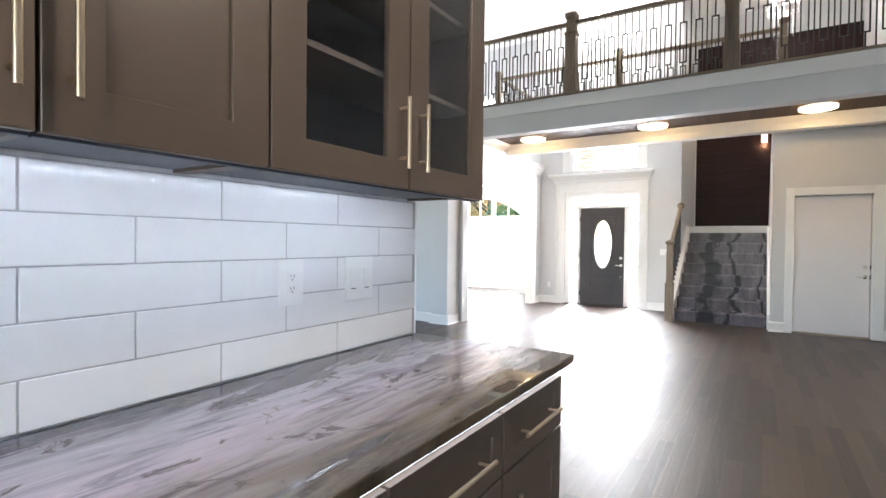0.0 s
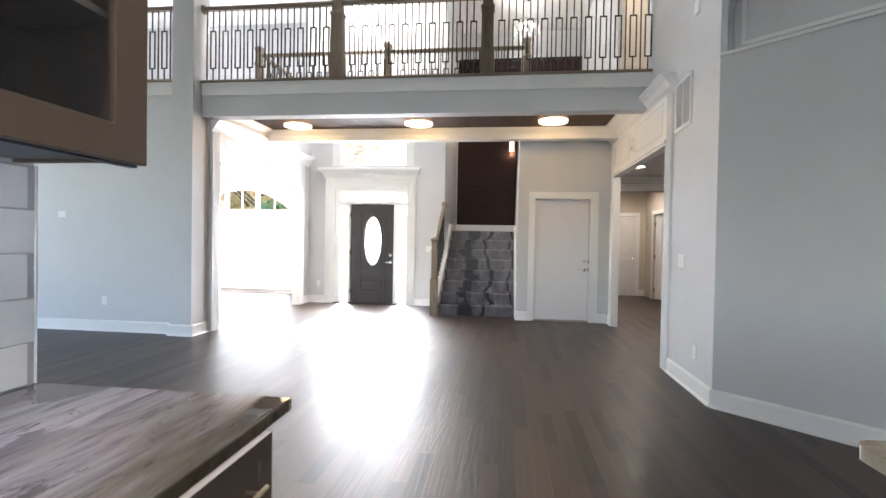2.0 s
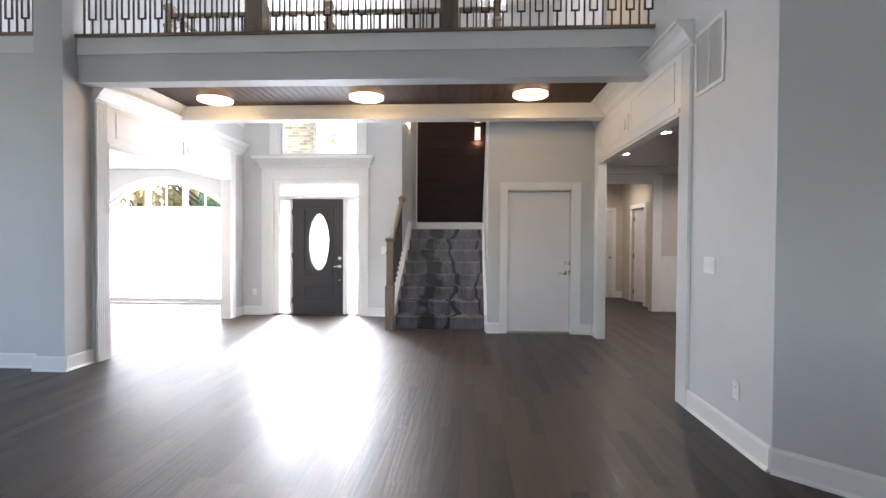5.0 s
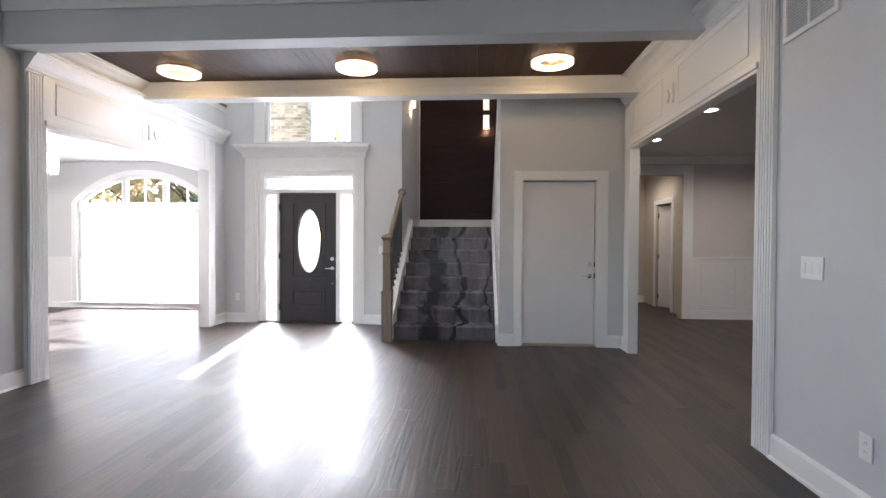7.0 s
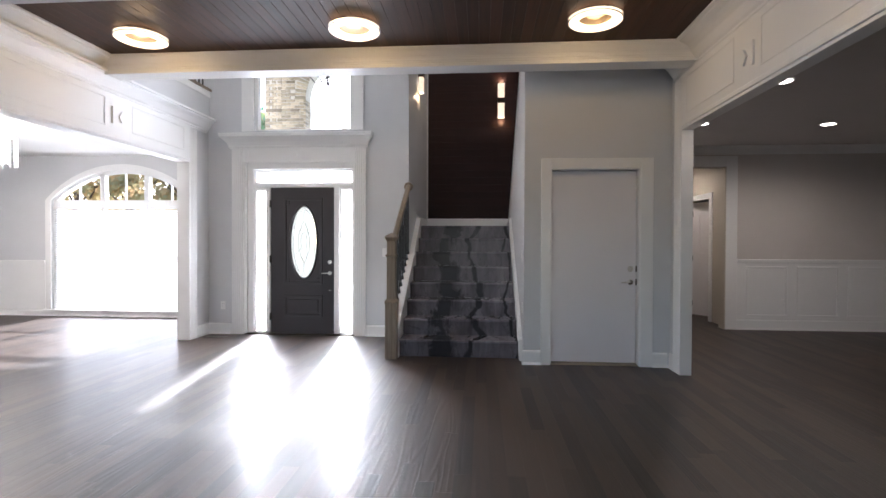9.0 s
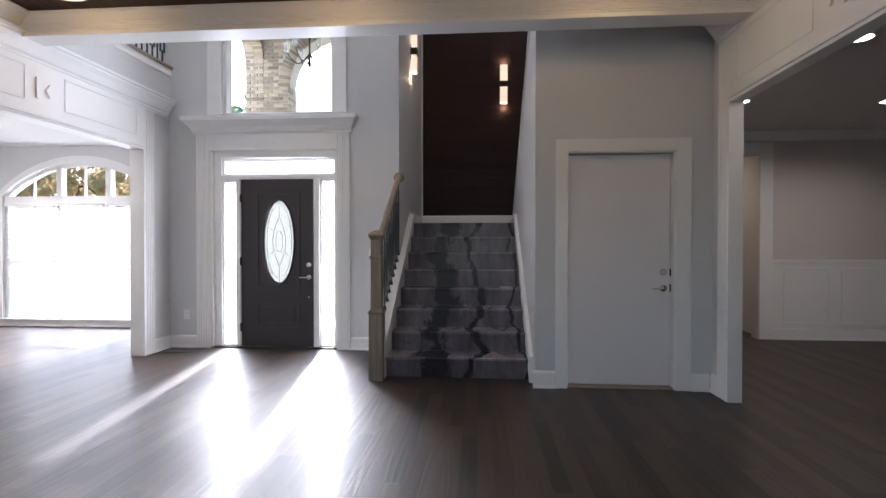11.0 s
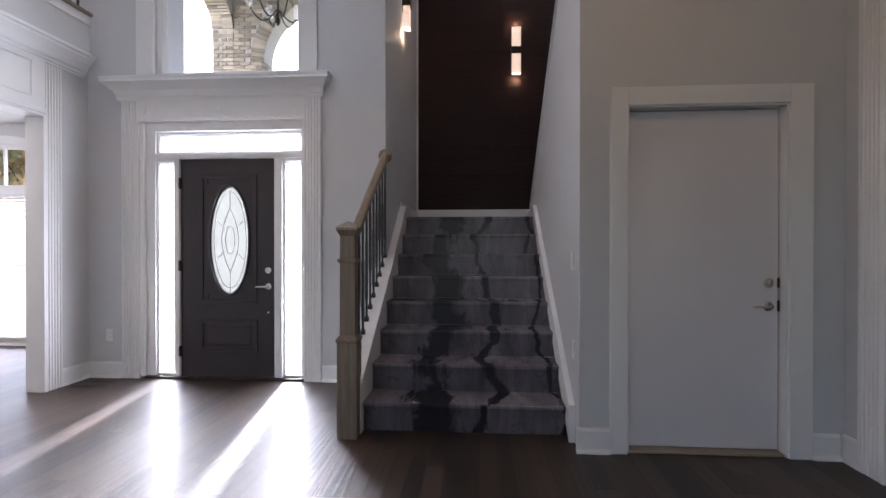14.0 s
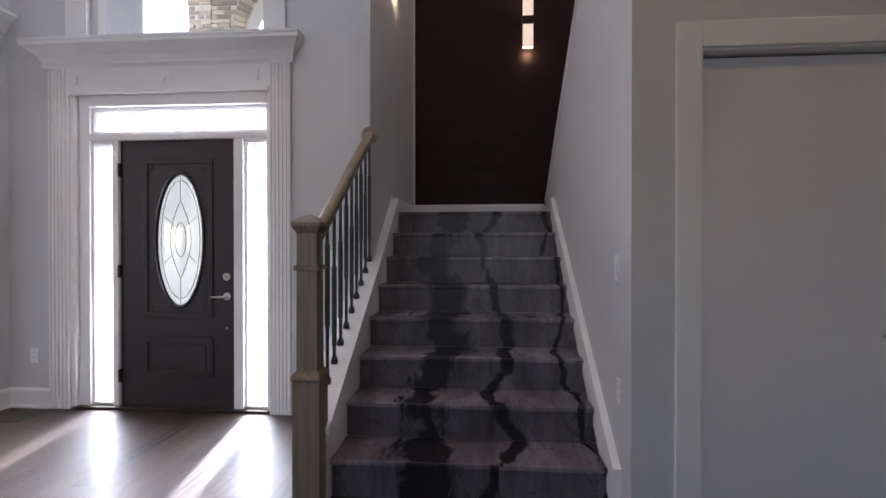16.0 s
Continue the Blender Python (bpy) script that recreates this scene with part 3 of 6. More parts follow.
structure("floor_upper_right", boxes(((1.80, 6.63, 3.2), (4.1, 9.3, UP - 0.01))), CEIL, "upper landing floor", "floor")
structure("wall_upper_left", boxes(((-9.0, BY, 3.1), (-7.2, BY + 0.18, TOP)), ((-5.6, BY, 3.1), (-4.18, BY + 0.18, TOP)), ((-7.2, BY, 3.1), (-5.6, BY + 0.18, 3.9)), ((-7.2, BY, 5.1), (-5.6, BY + 0.18, TOP)), ((-4.18, YF + 0.18, 3.1), (-4.05, BY + 0.18, TOP))), WALL, "pale upper front wall with a window", "wall")

# left room with the arched bay window
bm = boxes(((-9.0, BY, 0), (BX0, BY + 0.18, BSPR)), ((BX1, BY, 0), (-4.18, BY + 0.18, BSPR)), ((BX0, BY, 0), (BX1, BY + 0.18, 0.10)))
prism(bm, [(-9.0, BSPR), (BX0, BSPR)] + segment_pts(BX0, BX1, BSPR, BRISE) + [(BX1, BSPR), (-4.18, BSPR), (-4.18, 3.1), (-9.0, 3.1)], "y", BY, BY + 0.18)
structure("wall_bay", bm, WALL, "pale wall round a large arched window", "wall")
structure("wall_left_return", boxes(((-4.18, YF + 0.18, 0), (-4.05, BY, 3.1))), WALL, "pale wall beside the bay", "wall")
structure("ceiling_left", boxes(((-9.0, 6.70, 2.76), (-4.185, BY, 2.86))), CEIL, "white ceiling of the left room", "ceiling")

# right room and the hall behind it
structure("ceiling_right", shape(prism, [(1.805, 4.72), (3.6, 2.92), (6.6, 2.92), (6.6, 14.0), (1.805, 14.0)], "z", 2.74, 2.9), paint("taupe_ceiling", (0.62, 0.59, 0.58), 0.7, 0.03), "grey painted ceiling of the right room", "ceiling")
structure("wall_right_room", boxes(((1.80, 11.35, 0), (2.30, 11.50, 2.74)), ((3.42, 11.35, 0), (6.6, 11.50, 2.74)), ((2.30, 11.35, 2.44), (3.42, 11.50, 2.74))), TAUPE, "taupe wall over white wainscot with a cased opening", "wall")
structure("wall_hall", boxes(((2.1, 11.5, 0), (2.22, 13.65, 2.74)), ((3.55, 11.5, 0), (3.67, 12.15, 2.74)), ((3.55, 12.15, 2.05), (3.67, 12.95, 2.74)), ((3.55, 12.95, 0), (3.67, 13.65, 2.74)), ((2.1, 13.65, 0), (3.67, 13.80, 2.74))), BEIGE, "warm beige hall walls", "wall")

# kitchen partition
kitchen_wall = structure("wall_kitchen", boxes(((-1.26, -4.2, 0), (-1.1298, 1.455, 2.75))), WALL, "kitchen wall with white tile backsplash", "wall")
part("grout_bed", boxes(((-1.1297, -4.19, 0.948), (-1.1228, 1.4515, 1.489))), GROUT, kitchen_wall, "grey grout between the tiles")
part("edge_strip", boxes(((-1.1297, 1.452, 0.948), (-1.1185, 1.457, 1.489), 0.001)), TILE, kitchen_wall, "white edge strip of the backsplash")

# ---- trim ----


def crown(bm, axis, a, b, face, out, ztop, h=0.16, d=0.12):
    """A crown moulding along an axis on a face; out is +1 or -1, the side to which it stands out."""
    prof = [(0, 0), (1, 0), (1, -0.12), (0.86, -0.16), (0.84, -0.24), (0.6, -0.42), (0.36, -0.72), (0.24, -0.80), (0.22, -0.9), (0.12, -0.92), (0.12, -1), (0, -1)]
    prism(bm, [(face + out * u * d, ztop + v * h) for u, v in prof], axis, a, b)


def skirting(bm, axis, a, b, face, out, h=0.15, z=0.0):
    t = 0.017 * out
    prism(bm, [(face, z), (face + t * 1.9, z), (face + t * 1.7, z + 0.014), (face + t, z + 0.022), (face + t, z + h - 0.02), (face + t * 0.6, z + h - 0.006), (face, z + h)], axis, a, b)


bm = bmesh.new()
skirting(bm, "y", 4.66, 5.77, XR, -1)
skirting(bm, "x", -9.0, -4.40, 6.55, -1)
skirting(bm, "x", -4.41, -4.05, 6.44, -1)
skirting(bm, "y", 6.41, 6.81, -4.08, 1)
skirting(bm, "y", 9.95, YF, XL, 1)
skirting(bm, "x", XL, -3.71, YF, -1)
skirting(bm, "x", -1.80, -1.30, YF, -1)
skirting(bm, "x", 0.20, 0.395, 8.88, -1)
skirting(bm, "x", 1.54, XR - 0.032, 8.88, -1)
skirting(bm, "y", 8.70, 8.88, XR, -1)
skirting(bm, "x", -1.22, 0.30, 12.55, -1, 0.18, 1.544)
skirting(bm, "y", 11.12, 12.55, -1.22, 1, 0.16, 1.544)
skirting(bm, "x", -9.0, -4.2, BY, -1, 0.10)
skirting(bm, "x", 3.585, 6.6, 11.35, -1)
skirting(bm, "x", 2.22, 3.55, 13.65, -1)
structure("baseboard", bm, WHITE, "white painted baseboards", "baseboard")
bm = bmesh.new()
prof = [(-0.0, 0.0), (0.032, 0.0), (0.03, 0.014), (0.017, 0.022), (0.017, 0.13), (0.01, 0.145), (0.0, 0.15)]
lo, hi = [bm.verts.new(angled(0, -u, v)) for u, v in prof], [bm.verts.new(angled(2.6, -u, v)) for u, v in prof]
bm.faces.new(lo)
bm.faces.new(hi[::-1])
for i in range(len(prof)):
    j = (i + 1) % len(prof)
    bm.faces.new((lo[i], hi[i], hi[j], lo[j]))
bmesh.ops.recalc_face_normals(bm, faces=bm.faces)
structure("baseboard_angled", bm, WHITE, "white baseboard of the angled wall", "baseboard")


def fluted(bm, axis, a, b, z0, z1, face, out, n=5, t=0.028):
    """A pilaster with n raised reeds between a and b on a face."""
    w = (b - a) / (2 * n + 1)
    prof = [(a, face), (a, face + out * t)]
    for i in range(n):
        x = a + w * (2 * i + 1)
        prof += [(x, face + out * t), (x + 0.2 * w, face + out * (t - 0.008)), (x + 0.8 * w, face + out * (t - 0.008)), (x + w, face + out * t)]
    prof += [(b, face + out * t), (b, face)]
    if axis == "y":
        prof = [(q, p) for p, q in prof]
    prism(bm, prof, "z", z0, z1)


def panel_frame(bm, axis, a, b, z0, z1, face, out, w=0.016, t=0.006):
    def bar(p, q, c, d):
        lo, hi = sorted((face, face + out * t))
        if axis == "y":
            box(bm, (lo, p, c), (hi, q, d), 0.004)
        else:
            box(bm, (p, lo, c), (q, hi, d), 0.004)
    bar(a, b, z0, z0 + w)
    bar(a, b, z1 - w, z1)
    bar(a, a + w, z0 + w, z1 - w)
    bar(b - w, b, z0 + w, z1 - w)


def cased_opening(name, label, wall_x0, wall_x1, out, y0, y1, top, ends, ceil_z):
    """Jambs, head, fluted pilasters, frieze and crown round a wide opening in a wall across x."""
    face = wall_x0 if out < 0 else wall_x1
    ob = thing(name, ((wall_x0 + wall_x1) / 2, y0, 0), label, "door casing", kind="structure")
    f = face + out * 0.03
    lo, hi = min(f, wall_x0 - 0.01), max(f, wall_x1 + 0.01)
    part("jamb", boxes(((lo, y0 - 0.003, 0), (hi, y0 + 0.018, top), 0.003)), WHITE, ob)
    part("jamb", boxes(((lo, y1 - 0.018, 0), (hi, y1 + 0.003, top), 0.003)), WHITE, ob)
    part("head", boxes(((lo, y0 + 0.018, top - 0.018), (hi, y1 - 0.018, top + 0.003), 0.003)), WHITE, ob)
    for a, b in ((y0 - 0.165, y0 - 0.005), (y1 + 0.005, y1 + 0.165)):
        bm = bmesh.new()
        fluted(bm, "y", a, b, 0.0, ceil_z - 0.20, face, out)
        part("pilaster", bm, WHITE, ob, "white fluted pilaster")
    fr0, fr1 = sorted((face, face + out * 0.026))
    bm = boxes(((fr0, y0 - 0.004, top + 0.004), (fr1, y1 + 0.004, ceil_z - 0.16)))
    e0, e1 = sorted((face + out * 0.026, face + out * 0.042))
    box(bm, (e0, y0, top + 0.006), (e1, y1, top + 0.045), 0.006)
    part("frieze", bm, WHITE, ob)
    bm = bmesh.new()
    L3 = (y1 - y0 - 0.3)
    panel_frame(bm, "y", y0 + 0.12, y0 + 0.12 + L3 * 0.49, top + 0.12, ceil_z - 0.22, face + out * 0.026, out)
    panel_frame(bm, "y", y1 - 0.12 - L3 * 0.38, y1 - 0.12, top + 0.12, ceil_z - 0.22, face + out * 0.026, out)
    part("panel_moulding", bm, WHITE, ob)
    yc = y0 + 0.12 + L3 * 0.555
    bm = boxes(((e0, yc - 0.075, top + 0.16), (e1, yc - 0.045, top + 0.34), 0.004))
    prism(bm, [(yc + 0.02, top + 0.25), (yc + 0.06, top + 0.31), (yc + 0.10, top + 0.25), (yc + 0.06, top + 0.19)], "x", e0, e1)
    part("ornament", bm, WHITE, ob, "small carved diamond ornament")
    bm = bmesh.new()
    crown(bm, "y", ends[0], ends[1], face, out, ceil_z, 0.19, 0.15)
    part("crown", bm, WHITE, ob)
    return ob


cased_opening("door_casing_right", "white cased opening with fluted pilasters and crown", XR, 1.80, -1, 5.93, 8.58, 2.40, (5.74, 8.76), 3.09)
cased_opening("door_casing_left", "white cased opening with fluted pilasters and crown", -4.18, XL, 1, 6.98, 9.80, 2.34, (6.80, 10.22), 2.98)
structure("trim_upper_left", boxes(((XL, 8.42, 3.0), (XL + 0.02, YF, 3.30))), WALL, "pale fascia under the side gallery", "trim")
structure("trim_gallery_nosing", boxes(((-4.2, 8.42, 3.385), (XL + 0.05, YF, 3.415))), OAKY, "dark oak nosing along the side gallery", "trim")
structure("trim_gallery", boxes(((XL - 0.12, 8.42, 3.30), (XL + 0.03, YF - 0.002, 3.384))), WHITE, "white board of the side gallery edge", "trim")
bm = bmesh.new()
crown(bm, "x", XL + 0.10, XR - 0.10, 8.22, -1, 3.10, 0.10, 0.07)
box(bm, (XL, 8.205, 2.925), (XR, 8.22, 2.955), 0.004)
box(bm, (XL, 8.211, 2.963), (XR, 8.22, 2.975), 0.003)
box(bm, (XL, 8.208, 2.984), (XR, 8.22, 2.994), 0.003)
crown(bm, "x", XL + 0.10, XR - 0.10, 6.83, 1, 3.10, 0.12, 0.09)
structure("trim_tray", bm, WHITE, "white crown moulding round the wooden ceiling", "trim")
bm = bmesh.new()
crown(bm, "y", 6.9, 8.2, XR - 0.02, -1, 3.10, 0.10, 0.22)
crown(bm, "y", 6.9, 8.2, XL + 0.02, 1, 3.10, 0.13, 0.22)
structure("trim_tray_sides", bm, WHITE, "white crown moulding along the wooden ceiling", "trim")

# dark boards of the ceiling
bm = bmesh.new()
x = XL
while x < XR:
    w = min(0.092, XR - x)
    prism(bm, [(x, 3.135), (x, 3.102), (x + 0.002, 3.10), (x + w - 0.002, 3.10), (x + w, 3.102), (x + w, 3.135)], "y", 6.831, 8.219)
    x += w + 0.0005
structure("ceiling_boards", bm, CEILWOOD, "dark brown tongue-and-groove board ceiling", "ceiling")

# ---- entrance: door, sidelights, transom, hood ----
Y0 = YF + 0.01
DL, DR, DT = -3.165, -2.262, 2.045
door = thing("door_1", (-2.71, YF + 0.06, 0.0), "dark brown panelled entrance door with leaded oval glass, closed", "front door", kind="structure")
CXO, CZO, AO, BO = -2.70, 1.29, 0.185, 0.50


def ellipse(a, b, n=40, c=(CXO, CZO)):
    return [(c[0] + a * math.cos(2 * math.pi * i / n), c[1] + b * math.sin(2 * math.pi * i / n)) for i in range(n)]


bm = bmesh.new()
outer, n = [], 40
for i in range(n):
    a = 2 * math.pi * i / n
    ca, sa = math.cos(a), math.sin(a)
    k = min((0.451 / abs(ca)) if abs(ca) > 1e-6 else 9, ((DT - CZO) / sa if sa > 1e-6 else (CZO - 0.02) / -sa if sa < -1e-6 else 9))
    outer.append((max(DL, min(DR, CXO + k * ca)), CZO + k * sa))
inner = ellipse(AO, BO, n)
for y, flip in ((Y0 + 0.03, False), (Y0 + 0.075, True)):
    vo, vi = [bm.verts.new((p[0], y, p[1])) for p in outer], [bm.verts.new((p[0], y, p[1])) for p in inner]
    for i in range(n):
        j = (i + 1) % n
        bm.faces.new((vo[i], vo[j], vi[j], vi[i]) if flip else (vo[i], vi[i], vi[j], vo[j]))
box(bm, (DL, Y0 + 0.031, 0.02), (DL + 0.004, Y0 + 0.074, DT))
box(bm, (DR - 0.004, Y0 + 0.031, 0.02), (DR, Y0 + 0.074, DT))
box(bm, (DL, Y0 + 0.034, 0.02), (DL + 0.20, Y0 + 0.072, DT))
box(bm, (DR - 0.20, Y0 + 0.034, 0.02), (DR, Y0 + 0.072, DT))
box(bm, (DL + 0.2, Y0 + 0.034, 1.82), (DR - 0.2, Y0 + 0.072, DT))
box(bm, (DL + 0.2, Y0 + 0.034, 0.02), (DR - 0.2, Y0 + 0.072, 0.74))
slab = part("slab", bm, FDOOR, door)
bm = bmesh.new()
ring_path(bm, [(x, Y0 + 0.026, z) for x, z in ellipse(AO + 0.012, BO + 0.012)], 0.013)
part("oval_frame", bm, FDOOR, door, smooth=True)
bm = bmesh.new()
vs = [bm.verts.new((x, Y0 + 0.052, z)) for x, z in ellipse(AO, BO)]
bm.faces.new(vs)
gl = part("oval_pane", bm, LEADED, door, "leaded oval glass with bevelled pattern")
bm = bmesh.new()
for a, b in ((AO * 0.84, BO * 0.90), (AO * 0.24, BO * 0.26)):
    ring_path(bm, [(x, Y0 + 0.046, z) for x, z in ellipse(a, b, 28)], 0.003)
for sgn in (-1, 1):
    ring_path(bm, [(CXO + sgn * 0.082 * math.sin(math.pi * i / 12), Y0 + 0.046, CZO - 0.30 + 0.05 * i) for i in range(13)], 0.003, False)
    for q in (-1, 1):
        tube(bm, (CXO + q * 0.05, Y0 + 0.046, CZO + sgn * 0.10), (CXO + q * AO * 0.80, Y0 + 0.046, CZO + sgn * 0.20), 0.0022, 6)
    tube(bm, (CXO, Y0 + 0.046, CZO + sgn * 0.30), (CXO, Y0 + 0.046, CZO + sgn * BO), 0.0025, 6)
part("came", bm, CAME, gl)
for z0, z1 in ((0.70, 1.90), (0.25, 0.55)):
    bm = bmesh.new()
    panel_frame(bm, "x", -2.98, -2.43, z0, z1, Y0 + 0.034, -1, 0.035, 0.016)
    if z1 < 1:
        box(bm, (-2.92, Y0 + 0.024, z0 + 0.06), (-2.49, Y0 + 0.035, z1 - 0.06), 0.008)
    else:
        for cx, cz in ((-2.93, 0.76), (-2.48, 0.76), (-2.93, 1.84), (-2.48, 1.84)):
            box(bm, (cx - 0.03, Y0 + 0.026, cz - 0.03), (cx + 0.03, Y0 + 0.035, cz + 0.03), 0.006)
    part("panel_moulding", bm, FDOOR, door)


def lever(parent, x, y, z, way, material=STEEL):
    """A lever handle on its rose; the lever points along x by way."""
    bm = bmesh.new()
    lathe(bm, [(0.030, 0), (0.030, -0.006), (0.024, -0.012), (0.011, -0.014), (0.011, -0.045)], (x, y, z), 20, "y")
    tube(bm, (x, y - 0.045, z), (x + way * 0.105, y - 0.048, z - 0.002), 0.009, 10, 0.007)
    return part("handle", bm, material, parent, "brushed nickel lever handle", True)


def deadbolt(parent, x, y, z, material=STEEL):
    bm = bmesh.new()
    lathe(bm, [(0.030, 0), (0.030, -0.008), (0.025, -0.014), (0.008, -0.015), (0.008, -0.028)], (x, y, z), 20, "y")
    box(bm, (x - 0.005, y - 0.034, z - 0.016), (x + 0.005, y - 0.022, z + 0.016), 0.002)
    return part("deadbolt", bm, material, parent, "round nickel deadbolt", True)


lever(door, -2.325, Y0 + 0.034, 0.86, -1)
deadbolt(door, -2.325, Y0 + 0.034, 1.01)
part("peg", shape(lathe, [(0.009, 0), (0.009, -0.008), (0.004, -0.012)], (-2.325, Y0 + 0.034, 0.62), 12, "y"), STEEL, door)
for z in (0.25, 1.05, 1.82):
    part("hinge", boxes(((DL - 0.016, Y0 + 0.004, z - 0.05), (DL + 0.004, Y0 + 0.036, z + 0.05), 0.003)), BRONZE, door, "dark bronze hinge")
part("threshold", boxes(((DX0 + 0.05, YF - 0.02, 0.0), (DX1 - 0.02, YF + 0.17, 0.02), 0.004)), BRONZE, door, "dark metal threshold")

unit = thing("window_1", (-2.72, YF + 0.05, 0.0), "white door frame with rain-glass sidelights and transom", "window", kind="structure")
F0, F1 = YF + 0.002, YF + 0.14
part("frame", boxes(((DX0 + 0.045, F0 + 0.02, 0.02), (DX0 + 0.135, F1, 2.40), 0.004)), WHITE, unit)
part("brick_mould", boxes(((DX0, F0 - 0.012, 0.02), (DX0 + 0.045, F1, 2.40), 0.006)), WHITE, unit)
part("frame", boxes(((DX1 - 0.035, F0, 0.02), (DX1, F1, 2.40), 0.004)), WHITE, unit)
part("frame", boxes(((DX0 + 0.135, F0, 2.30), (DX1 - 0.035, F1, 2.40), 0.004)), WHITE, unit)
part("mullion", boxes(((DX0 + 0.135, F0 + 0.012, 2.045), (DX1 - 0.035, F1, 2.095), 0.004)), WHITE, unit)
part("mullion", boxes(((-3.215, F0 + 0.012, 0.02), (-3.168, F1, 2.045), 0.004)), WHITE, unit)
part("mullion", boxes(((-2.259, F0 + 0.012, 0.02), (-2.185, F1, 2.045), 0.004)), WHITE, unit)
for x0, x1, z0, z1, nm in ((DX0 + 0.135, -3.215, 0.02, 2.045, "sidelight"), (-2.185, DX1 - 0.035, 0.02, 2.045, "sidelight"), (DX0 + 0.135, DX1 - 0.035, 2.095, 2.30, "transom")):
    bm = bmesh.new()
    for a, b, c, d in ((x0, x1, z0, z0 + 0.022), (x0, x1, z1 - 0.022, z1), (x0, x0 + 0.022, z0 + 0.022, z1 - 0.022), (x1 - 0.022, x1, z0 + 0.022, z1 - 0.022)):
        box(bm, (a, YF + 0.04, c), (b, YF + 0.075, d), 0.004)
    sash = part("sash", bm, WHITE, unit)
    g = part("pane", boxes(((x0 + 0.02, YF + 0.056, z0 + 0.02), (x1 - 0.02, YF + 0.062, z1 - 0.02))), FROST, sash, "textured rain glass pane")
    g.visible_shadow = nm == "transom"

hood = thing("door_surround", (-2.75, YF, 0.0), "white door surround with fluted pilasters and crown hood", "door surround", kind="structure")
for a, b in ((-3.70, -3.535), (-1.965, -1.81)):
    bm = bmesh.new()
    fluted(bm, "x", a, b, 0.0, 2.62, YF, -1)
    part("pilaster", bm, WHITE, hood, "white fluted pilaster")
bm = boxes(((-3.535, YF - 0.026, 2.405), (-1.965, YF, 2.62)), ((-3.55, YF - 0.034, 2.38), (DX0 + 0.02, YF + 0.001, 2.42)))
box(bm, (-3.535, YF - 0.036, 2.385), (-1.965, YF - 0.001, 2.412), 0.005)
part("frieze", bm, WHITE, hood)
bm = bmesh.new()
for x in (-3.47, -2.72, -2.05):
    box(bm, (x - 0.012, YF - 0.036, 2.46), (x + 0.012, YF - 0.026, 2.54), 0.004)
prism(bm, [(-2.83, 2.50), (-2.79, 2.54), (-2.75, 2.50), (-2.79, 2.46)], "y", YF - 0.036, YF - 0.026)
part("ornament", bm, WHITE, hood, "small carved frieze ornament")
bm = bmesh.new()
steps = [(2.585, 0.028), (2.61, 0.042), (2.622, 0.037), (2.67, 0.06), (2.715, 0.105), (2.73, 0.12), (2.735, 0.128), (2.76, 0.128), (2.765, 0.132), (2.785, 0.132)]
rings = []
for z, d in steps:
    rings.append([bm.verts.new(p) for p in ((-3.70 - d * 1.1, YF, z), (-3.70 - d * 1.1, YF - d, z), (-1.81 + d * 0.75, YF - d, z), (-1.81 + d * 0.75, YF, z))])
for a, b in zip(rings, rings[1:]):
    for i in range(4):
        j = (i + 1) % 4
        bm.faces.new((a[i], a[j], b[j], b[i]))
bm.faces.new(rings[0][::-1])
bm.faces.new(rings[-1])
bmesh.ops.recalc_face_normals(bm, faces=bm.faces)
part("crown", bm, WHITE, hood)


def arch_band(bm, outer, inner, y0, y1):
    """A frame between two outlines with equal numbers of points, open below."""
    for y, fl in ((y0, 0), (y1, 1)):
        vo, vi = [bm.verts.new((p[0], y, p[1])) for p in outer], [bm.verts.new((p[0], y, p[1])) for p in inner]
        if fl:
            so, si = vo, vi
        else:
            fo, fi = vo, vi
        for i in range(len(outer) - 1):
            bm.faces.new((vo[i], vo[i + 1], vi[i + 1], vi[i]))
    for i in range(len(outer) - 1):
        bm.faces.new((fo[i], fo[i + 1], so[i + 1], so[i]))
        bm.faces.new((fi[i], fi[i + 1], si[i + 1], si[i]))
    bm.faces.new((fo[0], fi[0], si[0], so[0]))
    bm.faces.new((fo[-1], fi[-1], si[-1], so[-1]))
    bmesh.ops.recalc_face_normals(bm, faces=bm.faces)


def arched(x0, x1, z0, spring, rise, fn=arch_pts):
    return [(x0, z0)] + fn(x0, x1, spring, rise) + [(x1, z0)]


win = thing("window_2", (-2.70, YF + 0.05, WZ), "tall arched window over the entrance door, white frame", "window", kind="structure")
bm = bmesh.new()
arch_band(bm, arched(WX0 - 0.16, WX1 + 0.155, 2.826, WS, 0.86), arched(WX0 + 0.012, WX1 - 0.012, 2.826, WS, 0.69), YF - 0.022, YF + 0.002)
part("casing", bm, WHITE, win)
bm = bmesh.new()
arch_band(bm, arched(WX0 - 0.002, WX1 + 0.002, WZ, WS, 0.70), arched(WX0 + 0.045, WX1 - 0.045, WZ, WS, 0.655), YF + 0.05, YF + 0.14)
box(bm, (WX0, YF + 0.05, WZ - 0.004), (WX1, YF + 0.14, WZ + 0.03), 0.003)
part("frame", bm, WHITE, win)
bm = bmesh.new()
bm.faces.new([bm.verts.new((x, YF + 0.09, z)) for x, z in arched(WX0 + 0.04, WX1 - 0.04, WZ + 0.01, WS, 0.66)])
part("pane", bm, CLEAR, win).visible_shadow = False

